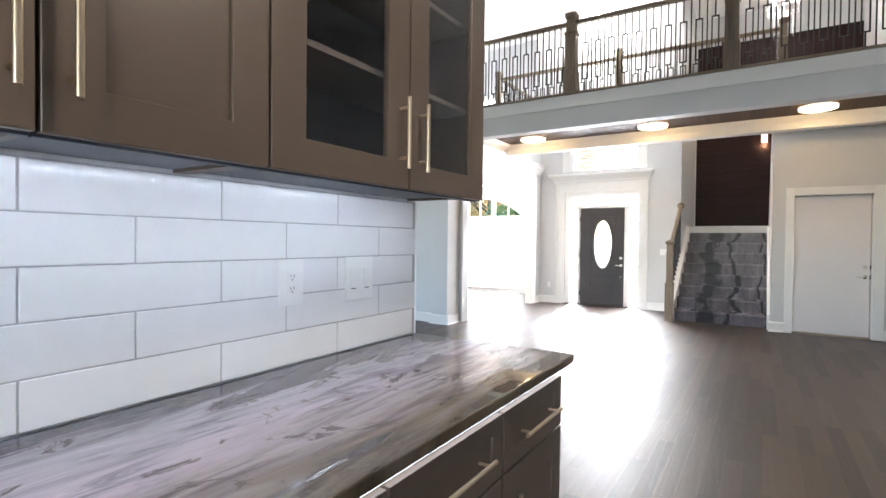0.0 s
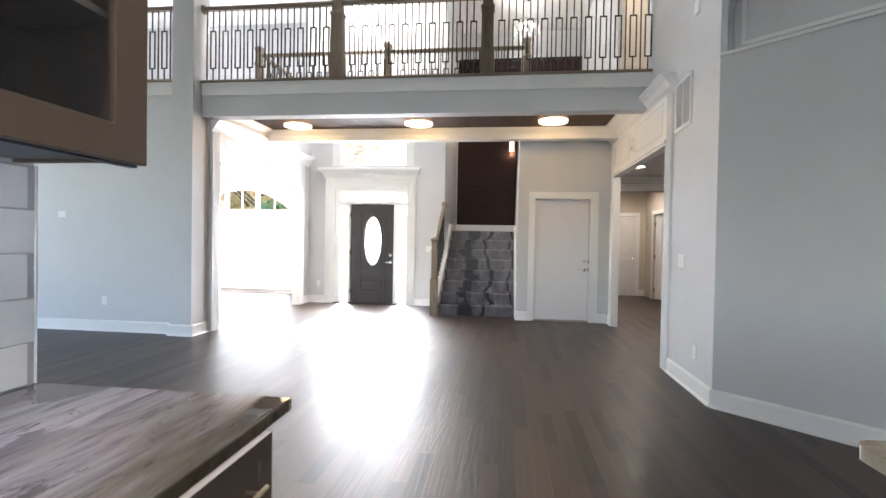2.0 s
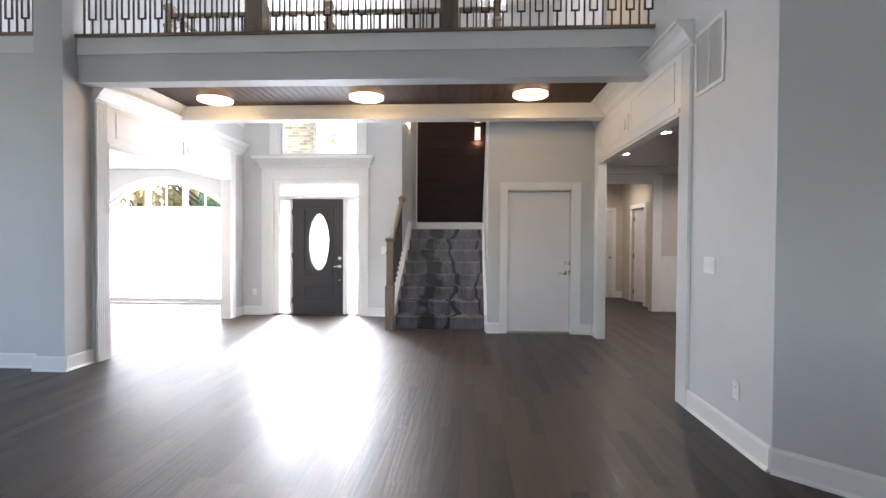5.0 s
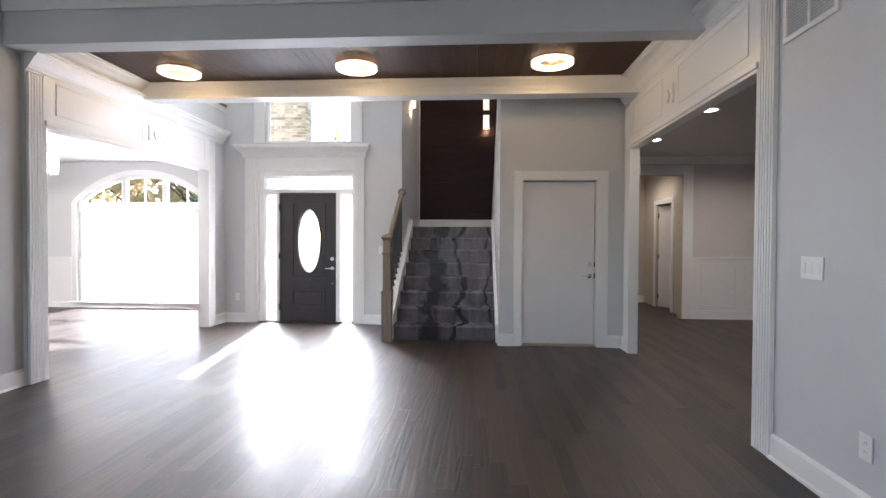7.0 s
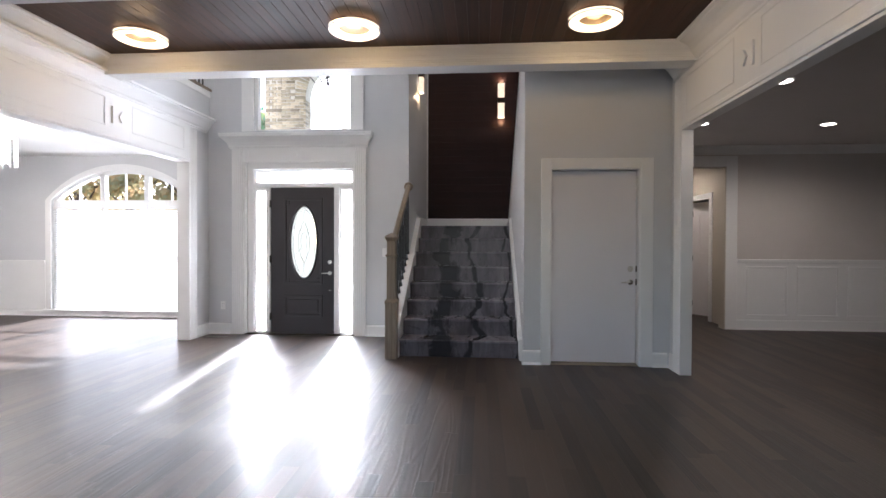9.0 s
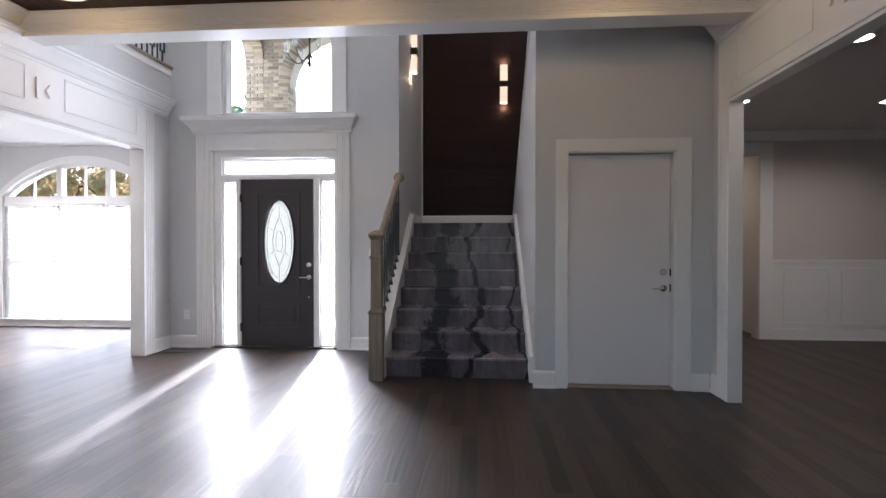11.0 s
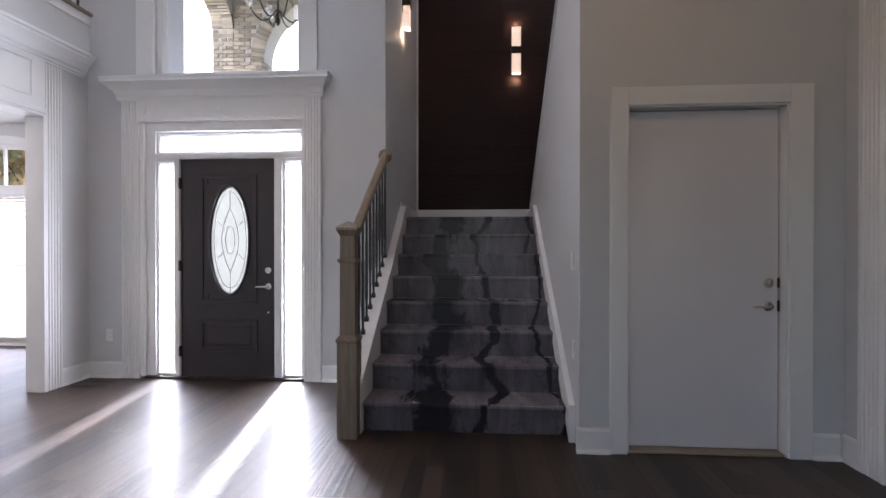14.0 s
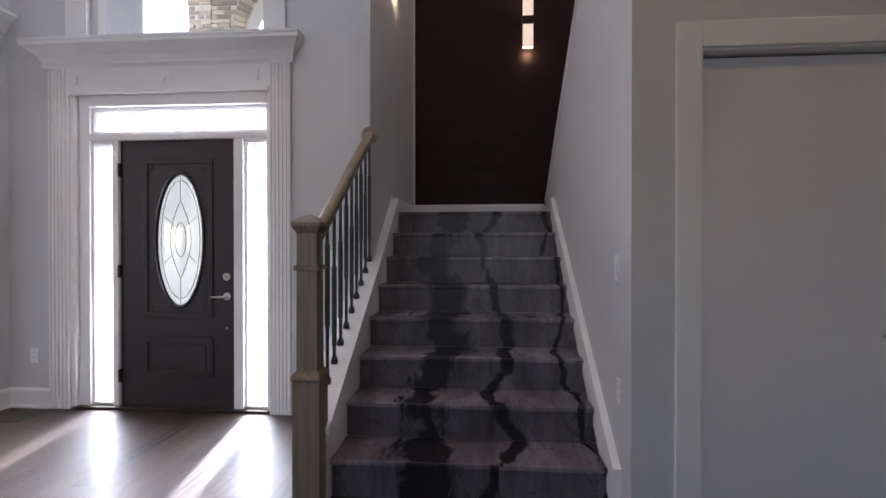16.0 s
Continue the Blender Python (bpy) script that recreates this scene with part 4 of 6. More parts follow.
# ---- closet door ----
cd = thing("door_2", (0.96, 8.94, 0), "plain white flush closet door with nickel hardware, closed", "door", kind="structure")
part("slab", boxes(((0.509, 8.945, 0.022), (1.392, 8.985, 2.045), 0.003)), DOORWHITE, cd)
lever(cd, 1.335, 8.945, 0.875, -1)
deadbolt(cd, 1.335, 8.945, 1.015)
part("strike", boxes(((1.387, 8.9405, 0.845), (1.3995, 8.975, 0.91))), BRONZE, cd)
part("strike", boxes(((1.387, 8.9405, 0.985), (1.3995, 8.975, 1.045))), BRONZE, cd)
part("threshold", boxes(((0.507, 8.885, 0.0), (1.399, 9.02, 0.016), 0.003)), paint("aged_oak_sill", (0.33, 0.27, 0.2), 0.5, 0.2), cd)
cas = thing("door_casing_closet", (0.96, 8.88, 0), "flat white door casing", "door casing", kind="structure")
part("jamb", boxes(((0.495, 8.872, 0.016), (0.506, 9.02, 2.06))), WHITE, cas)
part("jamb", boxes(((1.40, 8.872, 0.016), (1.412, 9.02, 2.06))), WHITE, cas)
part("jamb", boxes(((0.506, 8.872, 2.052), (1.40, 9.02, 2.066))), WHITE, cas)
for b in (((0.395, 8.858, 0), (0.497, 8.88, 2.17), 0.004), ((1.411, 8.858, 0), (1.54, 8.88, 2.17), 0.004), ((0.497, 8.858, 2.062), (1.411, 8.88, 2.17), 0.004)):
    part("casing", boxes(b), WHITE, cas)
structure("closet_back", boxes(((0.33, 9.6, 0), (1.68, 9.64, 2.2))), TAUPE, "closet back wall", "wall")

# ---- staircase ----
RISE, GO, NOSE = 0.193, 0.285, 9.116
SX0, SX1 = -1.15, 0.20
stair = thing("staircase", (-0.5, NOSE, 0), "staircase with grey marble treads and risers, dark veins", "staircase")
for i in range(8):
    y = NOSE + GO * i
    z = RISE * (i + 1)
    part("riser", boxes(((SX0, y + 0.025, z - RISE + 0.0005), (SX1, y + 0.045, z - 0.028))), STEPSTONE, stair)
    back = y + GO + 0.03 if i < 7 else 12.545
    part("tread", boxes(((SX0 - (0.02 if i == 0 else 0), y, z - 0.028), (SX1, back, z), 0.007)), LITSTONE, stair)
part("landing", boxes(((SX1 + 0.001, 11.3, 1.50), (XR - 0.002, 12.545, 1.544))), STEPSTONE, stair)
bm = bmesh.new()
prism(bm, [(9.06, 0.0), (9.06, 0.34), (10.29, 1.115), (10.29, 0.0)], "x", -1.285, -1.152)
part("stringer", bm, WHITE, stair, "white sloping knee wall under the balusters")
bm = bmesh.new()
prism(bm, [(9.055, 0.338), (9.055, 0.366), (10.292, 1.143), (10.292, 1.115)], "x", -1.30, -1.137)
part("cap", bm, WHITE, stair)
for a, b, y1 in ((-1.219, -1.152, 11.13), (0.182, 0.219, 11.13)):
    y0 = 9.02 if a > 0 else 10.30
    k = RISE / GO
    bm = bmesh.new()
    prism(bm, [(y0, max(0, 0.05 + k * (y0 - NOSE) - 0.2)), (y0, 0.30 + k * (y0 - NOSE)), (y1, 0.28 + k * (y1 - NOSE) + 0.02), (y1, 1.50)], "x", a, b)
    part("skirt_board", bm, WHITE, stair)
bm = bmesh.new()
for i in range(9):
    y = 11.25 - 0.24 * i
    box(bm, (0.325, y - 0.26, 1.544 + 0.2 * i), (XR - 0.003, y, 1.544 + 0.2 * (i + 1)))
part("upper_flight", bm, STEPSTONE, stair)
bm = bmesh.new()
prism(bm, [(9.26, 3.452), (9.25, 3.478), (11.72, 1.692), (11.70, 1.662)], "x", 0.205, 0.335)
structure("trim_stair_cap", bm, WHITE, "white sloping cap on the stair wall", "trim")
structure("trim_stair_corner", boxes(((-1.219, 12.528, 1.725), (-1.196, 12.549, 5.76), 0.004)), WHITE, "white corner bead beside the dark boards", "trim")
bm = bmesh.new()
prism(bm, [(9.22, 3.60), (9.22, 3.66), (11.68, 1.86), (11.68, 1.80)], "x", 0.235, 0.295)
for y in (9.5, 10.2, 10.9, 11.5):
    z = 3.60 - 0.7317 * (y - 9.22)
    box(bm, (0.257, y - 0.008, z - 0.16), (0.273, y + 0.008, z + 0.01))
solo("handrail", bm, BRONZE, "dark handrail along the upper stair flight", "handrail")

NEWEL = [(0.064, 0.0), (0.064, 0.615), (0.071, 0.622), (0.071, 0.636), (0.060, 0.65), (0.049, 0.662), (0.048, 1.125), (0.060, 1.132), (0.060, 1.148), (0.048, 1.155), (0.047, 1.30), (0.055, 1.312), (0.068, 1.335), (0.068, 1.352), (0.042, 1.372), (0.006, 1.392)]


def square_post(bm, prof, cx, cy, z):
    rings = []
    for r, h in prof:
        rings.append([bm.verts.new((cx + sx * r, cy + sy * r, z + h)) for sx, sy in ((-1, -1), (1, -1), (1, 1), (-1, 1))])
    for a, b in zip(rings, rings[1:]):
        for i in range(4):
            j = (i + 1) % 4
            bm.faces.new((a[i], a[j], b[j], b[i]))
    bm.faces.new(rings[0][::-1])
    bm.faces.new(rings[-1])
    bmesh.ops.recalc_face_normals(bm, faces=bm.faces)


def iron_baluster(h, r=0.0075, ring=None, width=0.07, shoe=0.0):
    """A slim square iron bar; ring=(z0, z1) makes a long open rectangle between those heights."""
    bm = bmesh.new()
    if ring:
        z0, z1 = ring
        box(bm, (-r, -r, 0), (r, r, z0))
        box(bm, (-r, -r, z1), (r, r, h))
        box(bm, (-width / 2 - r, -r, z0), (width / 2 + r, r, z0 + 2 * r))
        box(bm, (-width / 2 - r, -r, z1 - 2 * r), (width / 2 + r, r, z1))
        for sx in (-1, 1):
            box(bm, (sx * width / 2 - r, -r, z0 + 2 * r), (sx * width / 2 + r, r, z1 - 2 * r))
    else:
        box(bm, (-r, -r, 0), (r, r, h))
    if shoe:
        box(bm, (-shoe, -shoe, 0), (shoe, shoe, 0.03), 0.003)
        box(bm, (-shoe * 0.75, -shoe * 0.75, 0.03), (shoe * 0.75, shoe * 0.75, 0.042), 0.002)
    return mesh_of("baluster", bm, IRON)


srail = thing("stair_railing", (-1.22, 9.02, 0), "oak stair railing with black iron balusters and newel post", "stair railing")
bm = bmesh.new()
square_post(bm, NEWEL, -1.22, 9.03, 0.0)
part("newel_post", bm, OAK, srail, "square oak newel post with moulded collars")
a, b = Vector((-1.22, 9.075, 1.26)), Vector((-1.22, 10.285, 2.045))
bm = bmesh.new()
prof = [(-0.028, -0.03), (0.028, -0.03), (0.034, -0.005), (0.03, 0.02), (0.016, 0.034), (-0.016, 0.034), (-0.03, 0.02), (-0.034, -0.005)]
lo, hi = [bm.verts.new((a.x + u, a.y, a.z + v)) for u, v in prof], [bm.verts.new((b.x + u, b.y, b.z + v)) for u, v in prof]
bm.faces.new(lo)
bm.faces.new(hi[::-1])
for i in range(8):
    bm.faces.new((lo[i], hi[i], hi[(i + 1) % 8], lo[(i + 1) % 8]))
bmesh.ops.recalc_face_normals(bm, faces=bm.faces)
part("handrail", bm, OAKY, srail, "rounded oak handrail", True)
part("rosette", shape(lathe, [(0.062, 0), (0.062, -0.012), (0.05, -0.02), (0.03, -0.022)], (-1.22, YF, 2.045), 24, "y"), OAK, srail, "round oak wall rosette", True)
for i in range(10):
    y = 9.17 + 0.122 * i
    zb = 0.366 + 0.628 * (y - 9.055)
    zt = 1.26 + 0.6488 * (y - 9.075) - 0.03
    h = zt - zb
    lift = (0.16, 0.30, 0.10)[i % 3]
    me = iron_baluster(h, 0.0075, (lift, h - 0.42 + lift), 0.026, 0.016)
    share("baluster", me, srail, pose(-1.22, y, zb, 0, 0, 90), "black iron baluster with shoe")

# ---- balcony railings ----
POST = [(0.088, 0.0), (0.088, 0.30), (0.075, 0.32), (0.072, 0.80), (0.085, 0.81), (0.085, 0.84), (0.062, 0.86), (0.060, 1.02), (0.075, 1.04), (0.082, 1.08), (0.082, 1.10), (0.05, 1.125), (0.01, 1.15)]
POSTS = [(r * 0.75, h * 1.0) for r, h in POST]
PLAIN = iron_baluster(0.945)
RINGED = iron_baluster(0.945, 0.0075, (0.17, 0.68), 0.072)


def balcony(name, axis, a, b, fixed, posts, label, prof=POST, rosettes=()):
    ob = thing(name, (a, fixed, 3.415) if axis == "x" else (fixed, a, 3.415), label, "railing", "balcony railings")

    def at(s):
        return (s, fixed) if axis == "x" else (fixed, s)
    bm = bmesh.new()
    pr = [(-0.028, 0.945), (0.028, 0.945), (0.034, 0.965), (0.03, 0.99), (0.016, 1.003), (-0.016, 1.003), (-0.03, 0.99), (-0.034, 0.965)]
    prism(bm, [(fixed + u, 3.415 + v) for u, v in pr], axis, a, b)
    part("handrail", bm, OAKX if axis == "x" else OAKY, ob, smooth=True)
    for s in posts:
        bm = bmesh.new()
        square_post(bm, prof, *at(s), 3.415)
        part("post", bm, OAK, ob, "square oak post with moulded cap")
    for s, d in rosettes:
        bm = bmesh.new()
        c = at(s)
        lathe(bm, [(0.06, 0), (0.06, 0.014 * d), (0.045, 0.022 * d)], (c[0], c[1], 3.415 + 0.97), 20, axis)
        part("rosette", bm, OAK, ob, smooth=True)
    n = int((b - a) / 0.0875)
    for i in range(n):
        s = a + (b - a) * (i + 0.5) / n
        if any(abs(s - p) < 0.125 for p in posts):
            continue
        share("baluster", RINGED if i % 2 else PLAIN, ob, pose(*at(s), 3.415, 0, 0, 0 if axis == "x" else 90))
    return ob


balcony("balcony_railing", "x", -4.07, XR, 6.66, (-2.2, -0.25), "oak balcony railing with black iron balusters", rosettes=((-4.08, 1),))
balcony("balcony_railing", "x", -9.0, -4.39, 6.60, (), "oak balcony railing with black iron balusters beside the column")
balcony("balcony_railing", "x", -4.13, 0.30, 8.35, (-4.16, -1.95, 0.30), "oak railing on the far balcony edge", POSTS)
balcony("balcony_railing", "y", 8.45, YF - 0.01, XL - 0.05, (), "oak gallery railing above the side opening", POSTS)

# ---- kitchen ----
XW = -1.12   # tile face
XC = -0.785  # upper door face


def bar_handle(parent, p, q, out=0.032):
    """A bar pull between p and q that stands out along x."""
    p, q = Vector(p), Vector(q)
    o = Vector((out, 0, 0))
    d = (q - p).normalized()
    bm = bmesh.new()
    tube(bm, p + o - d * 0.02, q + o + d * 0.02, 0.0062, 12)
    for c in (p + d * 0.01, q - d * 0.01):
        tube(bm, c, c + o, 0.0045, 10)
    return part("handle", bm, CHAMP, parent, "slim champagne bar handle", True)


def shaker(bm, x0, x1, ya, yb, z0, z1, sy=0.085, sz=0.08):
    """The frame of stiles and rails of a door that faces along x, in one piece."""
    loops = []
    for x in (x0, x1):
        for my, mz in ((0, 0), (sy, sz)):
            loops.append([bm.verts.new(p) for p in ((x, ya + my, z0 + mz), (x, yb - my, z0 + mz), (x, yb - my, z1 - mz), (x, ya + my, z1 - mz))])
    for a, b in ((0, 1), (1, 3), (3, 2), (2, 0)):
        for i in range(4):
            j = (i + 1) % 4
            bm.faces.new((loops[a][i], loops[a][j], loops[b][j], loops[b][i]))
    bmesh.ops.recalc_face_normals(bm, faces=bm.faces)
    sharp = [e for e in bm.edges if len(e.link_faces) == 2 and e.calc_face_angle() > 1]
    bmesh.ops.bevel(bm, geom=sharp, offset=0.0015, segments=1, affect="EDGES")


def upper_unit(ya, yb, doors, glazed, label, wall_side=None):
    ob = thing("kitchen_wall_cabinet", (-0.95, (ya + yb) / 2, 1.49), label, "cabinet", "kitchen wall cabinets")
    zb, zt = 1.49, 2.42
    part("side_panel", boxes(((XW, ya, zb), (XC - 0.022, ya + 0.018, zt))), CAB, ob)
    part("side_panel", boxes(((XW, yb - 0.018, zb), (XC - 0.022, yb, zt))), CAB, ob)
    part("bottom_panel", boxes(((XW, ya + 0.018, zb + 0.012), (XC - 0.022, yb - 0.018, zb + 0.03))), CAB, ob)
    part("top_panel", boxes(((XW, ya + 0.018, zt - 0.018), (XC - 0.022, yb - 0.018, zt))), CAB, ob)
    part("back_board", boxes(((XW, ya + 0.018, zb + 0.03), (XW + 0.008, yb - 0.018, zt - 0.018))), CAB, ob)
    part("light_rail", boxes(((XC - 0.045, ya + 0.001, zb - 0.012), (XC - 0.026, yb - 0.001, zb + 0.011))), UNDERTINT, ob, "light rail in the blue-tinted underside colour")
    part("underside", boxes(((XW, ya + 0.0185, zb + 0.008), (XC - 0.046, yb - 0.0185, zb + 0.0115))), UNDERTINT, ob, "underside panel, blue strip light put into its colour")
    if glazed:
        part("back_panel", boxes(((XW + 0.0085, ya + 0.019, zb + 0.031), (XW + 0.011, yb - 0.019, zt - 0.019))), SHELF, ob)
        area("cabinet_lamp", (-0.95, (ya + yb) / 2, zt - 0.03), (-0.95, (ya + yb) / 2, 1.5), 0.1, 0.7, 0.03, (0.85, 0.92, 1))
        for z in (1.80, 2.10):
            part("shelf", boxes(((XW + 0.012, ya + 0.02, z), (XC - 0.06, yb - 0.02, z + 0.018), 0.002)), SHELFBOARD, ob, "brown shelf with a pale front edge")
    for (a, b, hy) in doors:
        bm = bmesh.new()
        sl = 0.095 if glazed else 0.085
        shaker(bm, XC - 0.02, XC, a + 0.002, b - 0.002, zb - 0.008, zt + 0.005, sl, 0.078)
        d = part("door", bm, CAB, ob)
        if not glazed:
            part("panel", boxes(((XC - 0.018, a + 0.08, zb + 0.06), (XC - 0.008, b - 0.08, zt - 0.06))), CAB, d)
        if glazed:
            g = part("pane", boxes(((XC - 0.013, a + 0.09, zb + 0.065), (XC - 0.009, b - 0.09, zt - 0.065))), SMOKE, d, "clear cabinet glass")
            g.visible_shadow = False
        bar_handle(d, (XC, hy, 1.555), (XC, hy, 1.715))
    return ob


upper_unit(-1.15, -0.345, ((-1.15, -0.75, -0.79), (-0.75, -0.345, -0.71)), False, "brown shaker wall cabinet with bar handles")
upper_unit(-0.343, 0.066, ((-0.343, 0.066, 0.034),), False, "brown shaker wall cabinet with a bar handle")
upper_unit(0.068, 0.463, ((0.068, 0.463, 0.106),), False, "brown shaker wall cabinet beside the glazed one")
upper_unit(0.465, 1.411, ((0.465, 0.952, 0.908), (0.954, 1.411, 1.002)), True, "brown wall cabinet with two glazed doors")

for ya, yb in ((-0.9, 0.05), (0.12, 0.44), (0.50, 1.30)):
    led = thing("led_strip", (-0.85, ya, 1.50), "cool white led strip under the wall cabinets", "strip light", "under-cabinet lights")
    part("channel", boxes(((-0.865, ya, 1.4985), (-0.84, yb, 1.5015))), STEEL, led)
    bm = bmesh.new()
    n = int((yb - ya) / 0.026)
    for i in range(n):
        y = ya + 0.008 + 0.026 * i
        box(bm, (-0.857, y, 1.4955), (-0.849, y + 0.006, 1.4985))
    tagged(part("diodes", bm, LEDW, led, "glowing diodes"), kind="stuff")

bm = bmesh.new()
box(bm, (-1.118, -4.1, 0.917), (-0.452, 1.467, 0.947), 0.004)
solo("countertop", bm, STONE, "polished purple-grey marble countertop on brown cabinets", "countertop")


def base_unit(ya, yb, drawer, label):
    ob = thing("kitchen_base_cabinet", (-0.8, (ya + yb) / 2, 0), label, "cabinet", "kitchen base cabinets")
    part("body", boxes(((-1.12, ya, 0.10), (-0.512, yb, 0.916))), CAB, ob)
    part("plinth", boxes(((-1.12, ya, 0.0), (-0.57, yb, 0.10))), CAB, ob)
    bm = bmesh.new()
    shaker(bm, -0.51, -0.49, ya + 0.003, yb - 0.003, 0.703, 0.872, 0.055, 0.045)
    d = part("drawer_front", bm, CAB, ob)
    part("panel", boxes(((-0.508, ya + 0.05, 0.74), (-0.498, yb - 0.05, 0.835))), CAB, d)
    bar_handle(d, (-0.49, (ya + yb) / 2 - 0.12, 0.787), (-0.49, (ya + yb) / 2 + 0.12, 0.787))
    bm = bmesh.new()
    shaker(bm, -0.51, -0.49, ya + 0.003, yb - 0.003, 0.105, 0.697, 0.075, 0.075)
    d = part("door", bm, CAB, ob)
    part("panel", boxes(((-0.508, ya + 0.06, 0.16), (-0.498, yb - 0.06, 0.64))), CAB, d)
    bar_handle(d, (-0.49, ya + 0.05, 0.45), (-0.49, ya + 0.05, 0.62))
    return ob


for ya, yb in ((0.987, 1.450), (0.50, 0.985), (-0.10, 0.498), (-0.72, -0.102), (-1.40, -0.722)):
    base_unit(ya, yb, True, "brown shaker base cabinet with drawer and nickel pulls")
led = thing("led_strip", (-0.497, 0, 0.895), "white led strip under the countertop edge", "strip light", "under-counter lights")
part("diffuser", boxes(((-0.512, -1.4, 0.888), (-0.490, 1.448, 0.898), 0.002)), glow("led_edge_glow", (0.9, 0.95, 1.0), 0.7), led, "glowing white diffuser")


def cover_plate(ya, yb, z0, z1, gangs, kind_of):
    label = "white duplex outlet on the tile backsplash" if kind_of == "outlet" else "white double rocker switch on the tile backsplash"
    ob = thing("wall_outlet" if kind_of == "outlet" else "wall_switch", (XW, (ya + yb) / 2, z0), label, kind_of)
    part("plate", boxes(((XW, ya, z0), (XW + 0.007, yb, z1), 0.003)), PLASTIC, ob)
    for g in range(gangs):
        yc = ya + (yb - ya) * (g + 0.5) / gangs
        zc = (z0 + z1) / 2
        part("insert", boxes(((XW + 0.007, yc - 0.017, zc - 0.034), (XW + 0.0095, yc + 0.017, zc + 0.034), 0.002)), PLASTIC, ob)
        bm = bmesh.new()
        if kind_of == "outlet":
            for dz in (-0.018, 0.018):
                for dy in (-0.007, 0.005):
                    box(bm, (XW + 0.0093, yc + dy, zc + dz - 0.004), (XW + 0.0099, yc + dy + 0.002, zc + dz + 0.006))
                box(bm, (XW + 0.0093, yc - 0.003, zc + dz - 0.012), (XW + 0.0099, yc + 0.002, zc + dz - 0.008))
        else:
            box(bm, (XW + 0.0093, yc - 0.012, zc - 0.036), (XW + 0.0099, yc + 0.012, zc - 0.033))
        part("slot", bm, SLOT, ob)
    return ob


cover_plate(0.757, 0.85, 1.131, 1.271, 1, "outlet")
cover_plate(1.037, 1.177, 1.121, 1.273, 2, "switch")

# island whose corner shows at the edge of the walk
isl = thing("kitchen_island", (1.4, 0.3, 0), "white kitchen island with a pale stone top", "kitchen island")
bm = bmesh.new()
R = 0.03
pts = [(0.72, -1.2)] + [(0.72 + R - R * math.cos(a), 1.42 - R + R * math.sin(a)) for a in [math.pi / 2 * i / 6 for i in range(7)]] + [(2.0, 1.42), (2.0, -1.2)]
prism(bm, pts, "z", 0.917, 0.947)
part("worktop", bm, marble("olive_stone", [(0.3, (0.16, 0.14, 0.10)), (0.5, (0.26, 0.235, 0.18)), (0.7, (0.36, 0.33, 0.27))], (0.1, 0.09, 0.07), 0.12), isl, "polished beige stone top")
part("body", boxes(((0.76, -1.16, 0.0), (1.96, 1.38, 0.916), 0.004)), WHITE, isl)

# ---- right wall: vent, switches, outlets, detector ----


def side_plate(name, label, category, face, out, y, z, w, h, rockers=0, axis="x"):
    """A small plate on a wall; face and out as for mouldings, y along the wall."""
    ob = thing(name, (face, y, z - h / 2) if axis == "x" else (y, face, z - h / 2), label, category)

    def b(d0, d1, s0, s1, z0, z1, bev=0.0):
        lo, hi = sorted((face + out * d0, face + out * d1))
        return ((lo, s0, z0), (hi, s1, z1), bev) if axis == "x" else ((s0, lo, z0), (s1, hi, z1), bev)
    part("plate", boxes(b(0, 0.007, y - w / 2, y + w / 2, z - h / 2, z + h / 2, 0.002)), PLASTIC, ob)
    for i in range(rockers):
        yc = y - w / 2 + w * (i + 0.5) / rockers
        part("rocker", boxes(b(0.007, 0.011, yc - 0.012, yc + 0.012, z - 0.03, z + 0.03, 0.002)), PLASTIC, ob)
    if category == "outlet":
        bm = bmesh.new()
        for dz in (-0.02, 0.02):
            for dy in (-0.007, 0.005):
                box(bm, *b(0.0068, 0.0075, y + dy, y + dy + 0.002, z + dz - 0.004, z + dz + 0.006))
        part("slot", bm, SLOT, ob)
    return ob


side_plate("wall_switch", "white triple rocker switch on the grey wall", "switch", XR, -1, 5.435, 1.167, 0.175, 0.122, 3)
side_plate("wall_outlet", "white outlet low on the grey wall", "outlet", XR, -1, 5.045, 0.362, 0.078, 0.12)
side_plate("wall_outlet", "white outlet low on the entrance wall", "outlet", YF, -1, -3.84, 0.40, 0.07, 0.115, axis="y")
side_plate("wall_switch", "white double switch beside the entrance door", "switch", YF, -1, -1.52, 1.15, 0.12, 0.12, 2, axis="y")
side_plate("wall_switch", "white switch on the stair wall", "switch", 0.22, -1, 9.09, 1.14, 0.075, 0.12, 1)
side_plate("wall_outlet", "white outlet on the stair wall", "outlet", 0.22, -1, 9.045, 0.58, 0.07, 0.115)
side_plate("thermostat", "small white thermostat on the blue-grey wall", "thermostat", 6.55, -1, -6.1, 1.60, 0.11, 0.085, axis="y")
side_plate("wall_outlet", "white outlet low on the blue-grey wall", "outlet", 6.55, -1, -5.44, 0.42, 0.07, 0.115, axis="y")
side_plate("wall_outlet", "white outlet on the wainscot", "outlet", 11.335, -1, 4.25, 0.40, 0.07, 0.115, axis="y")
side_plate("smoke_detector", "white oblong detector high on the wall", "detector", XR, -1, 5.19, 3.50, 0.12, 0.14)

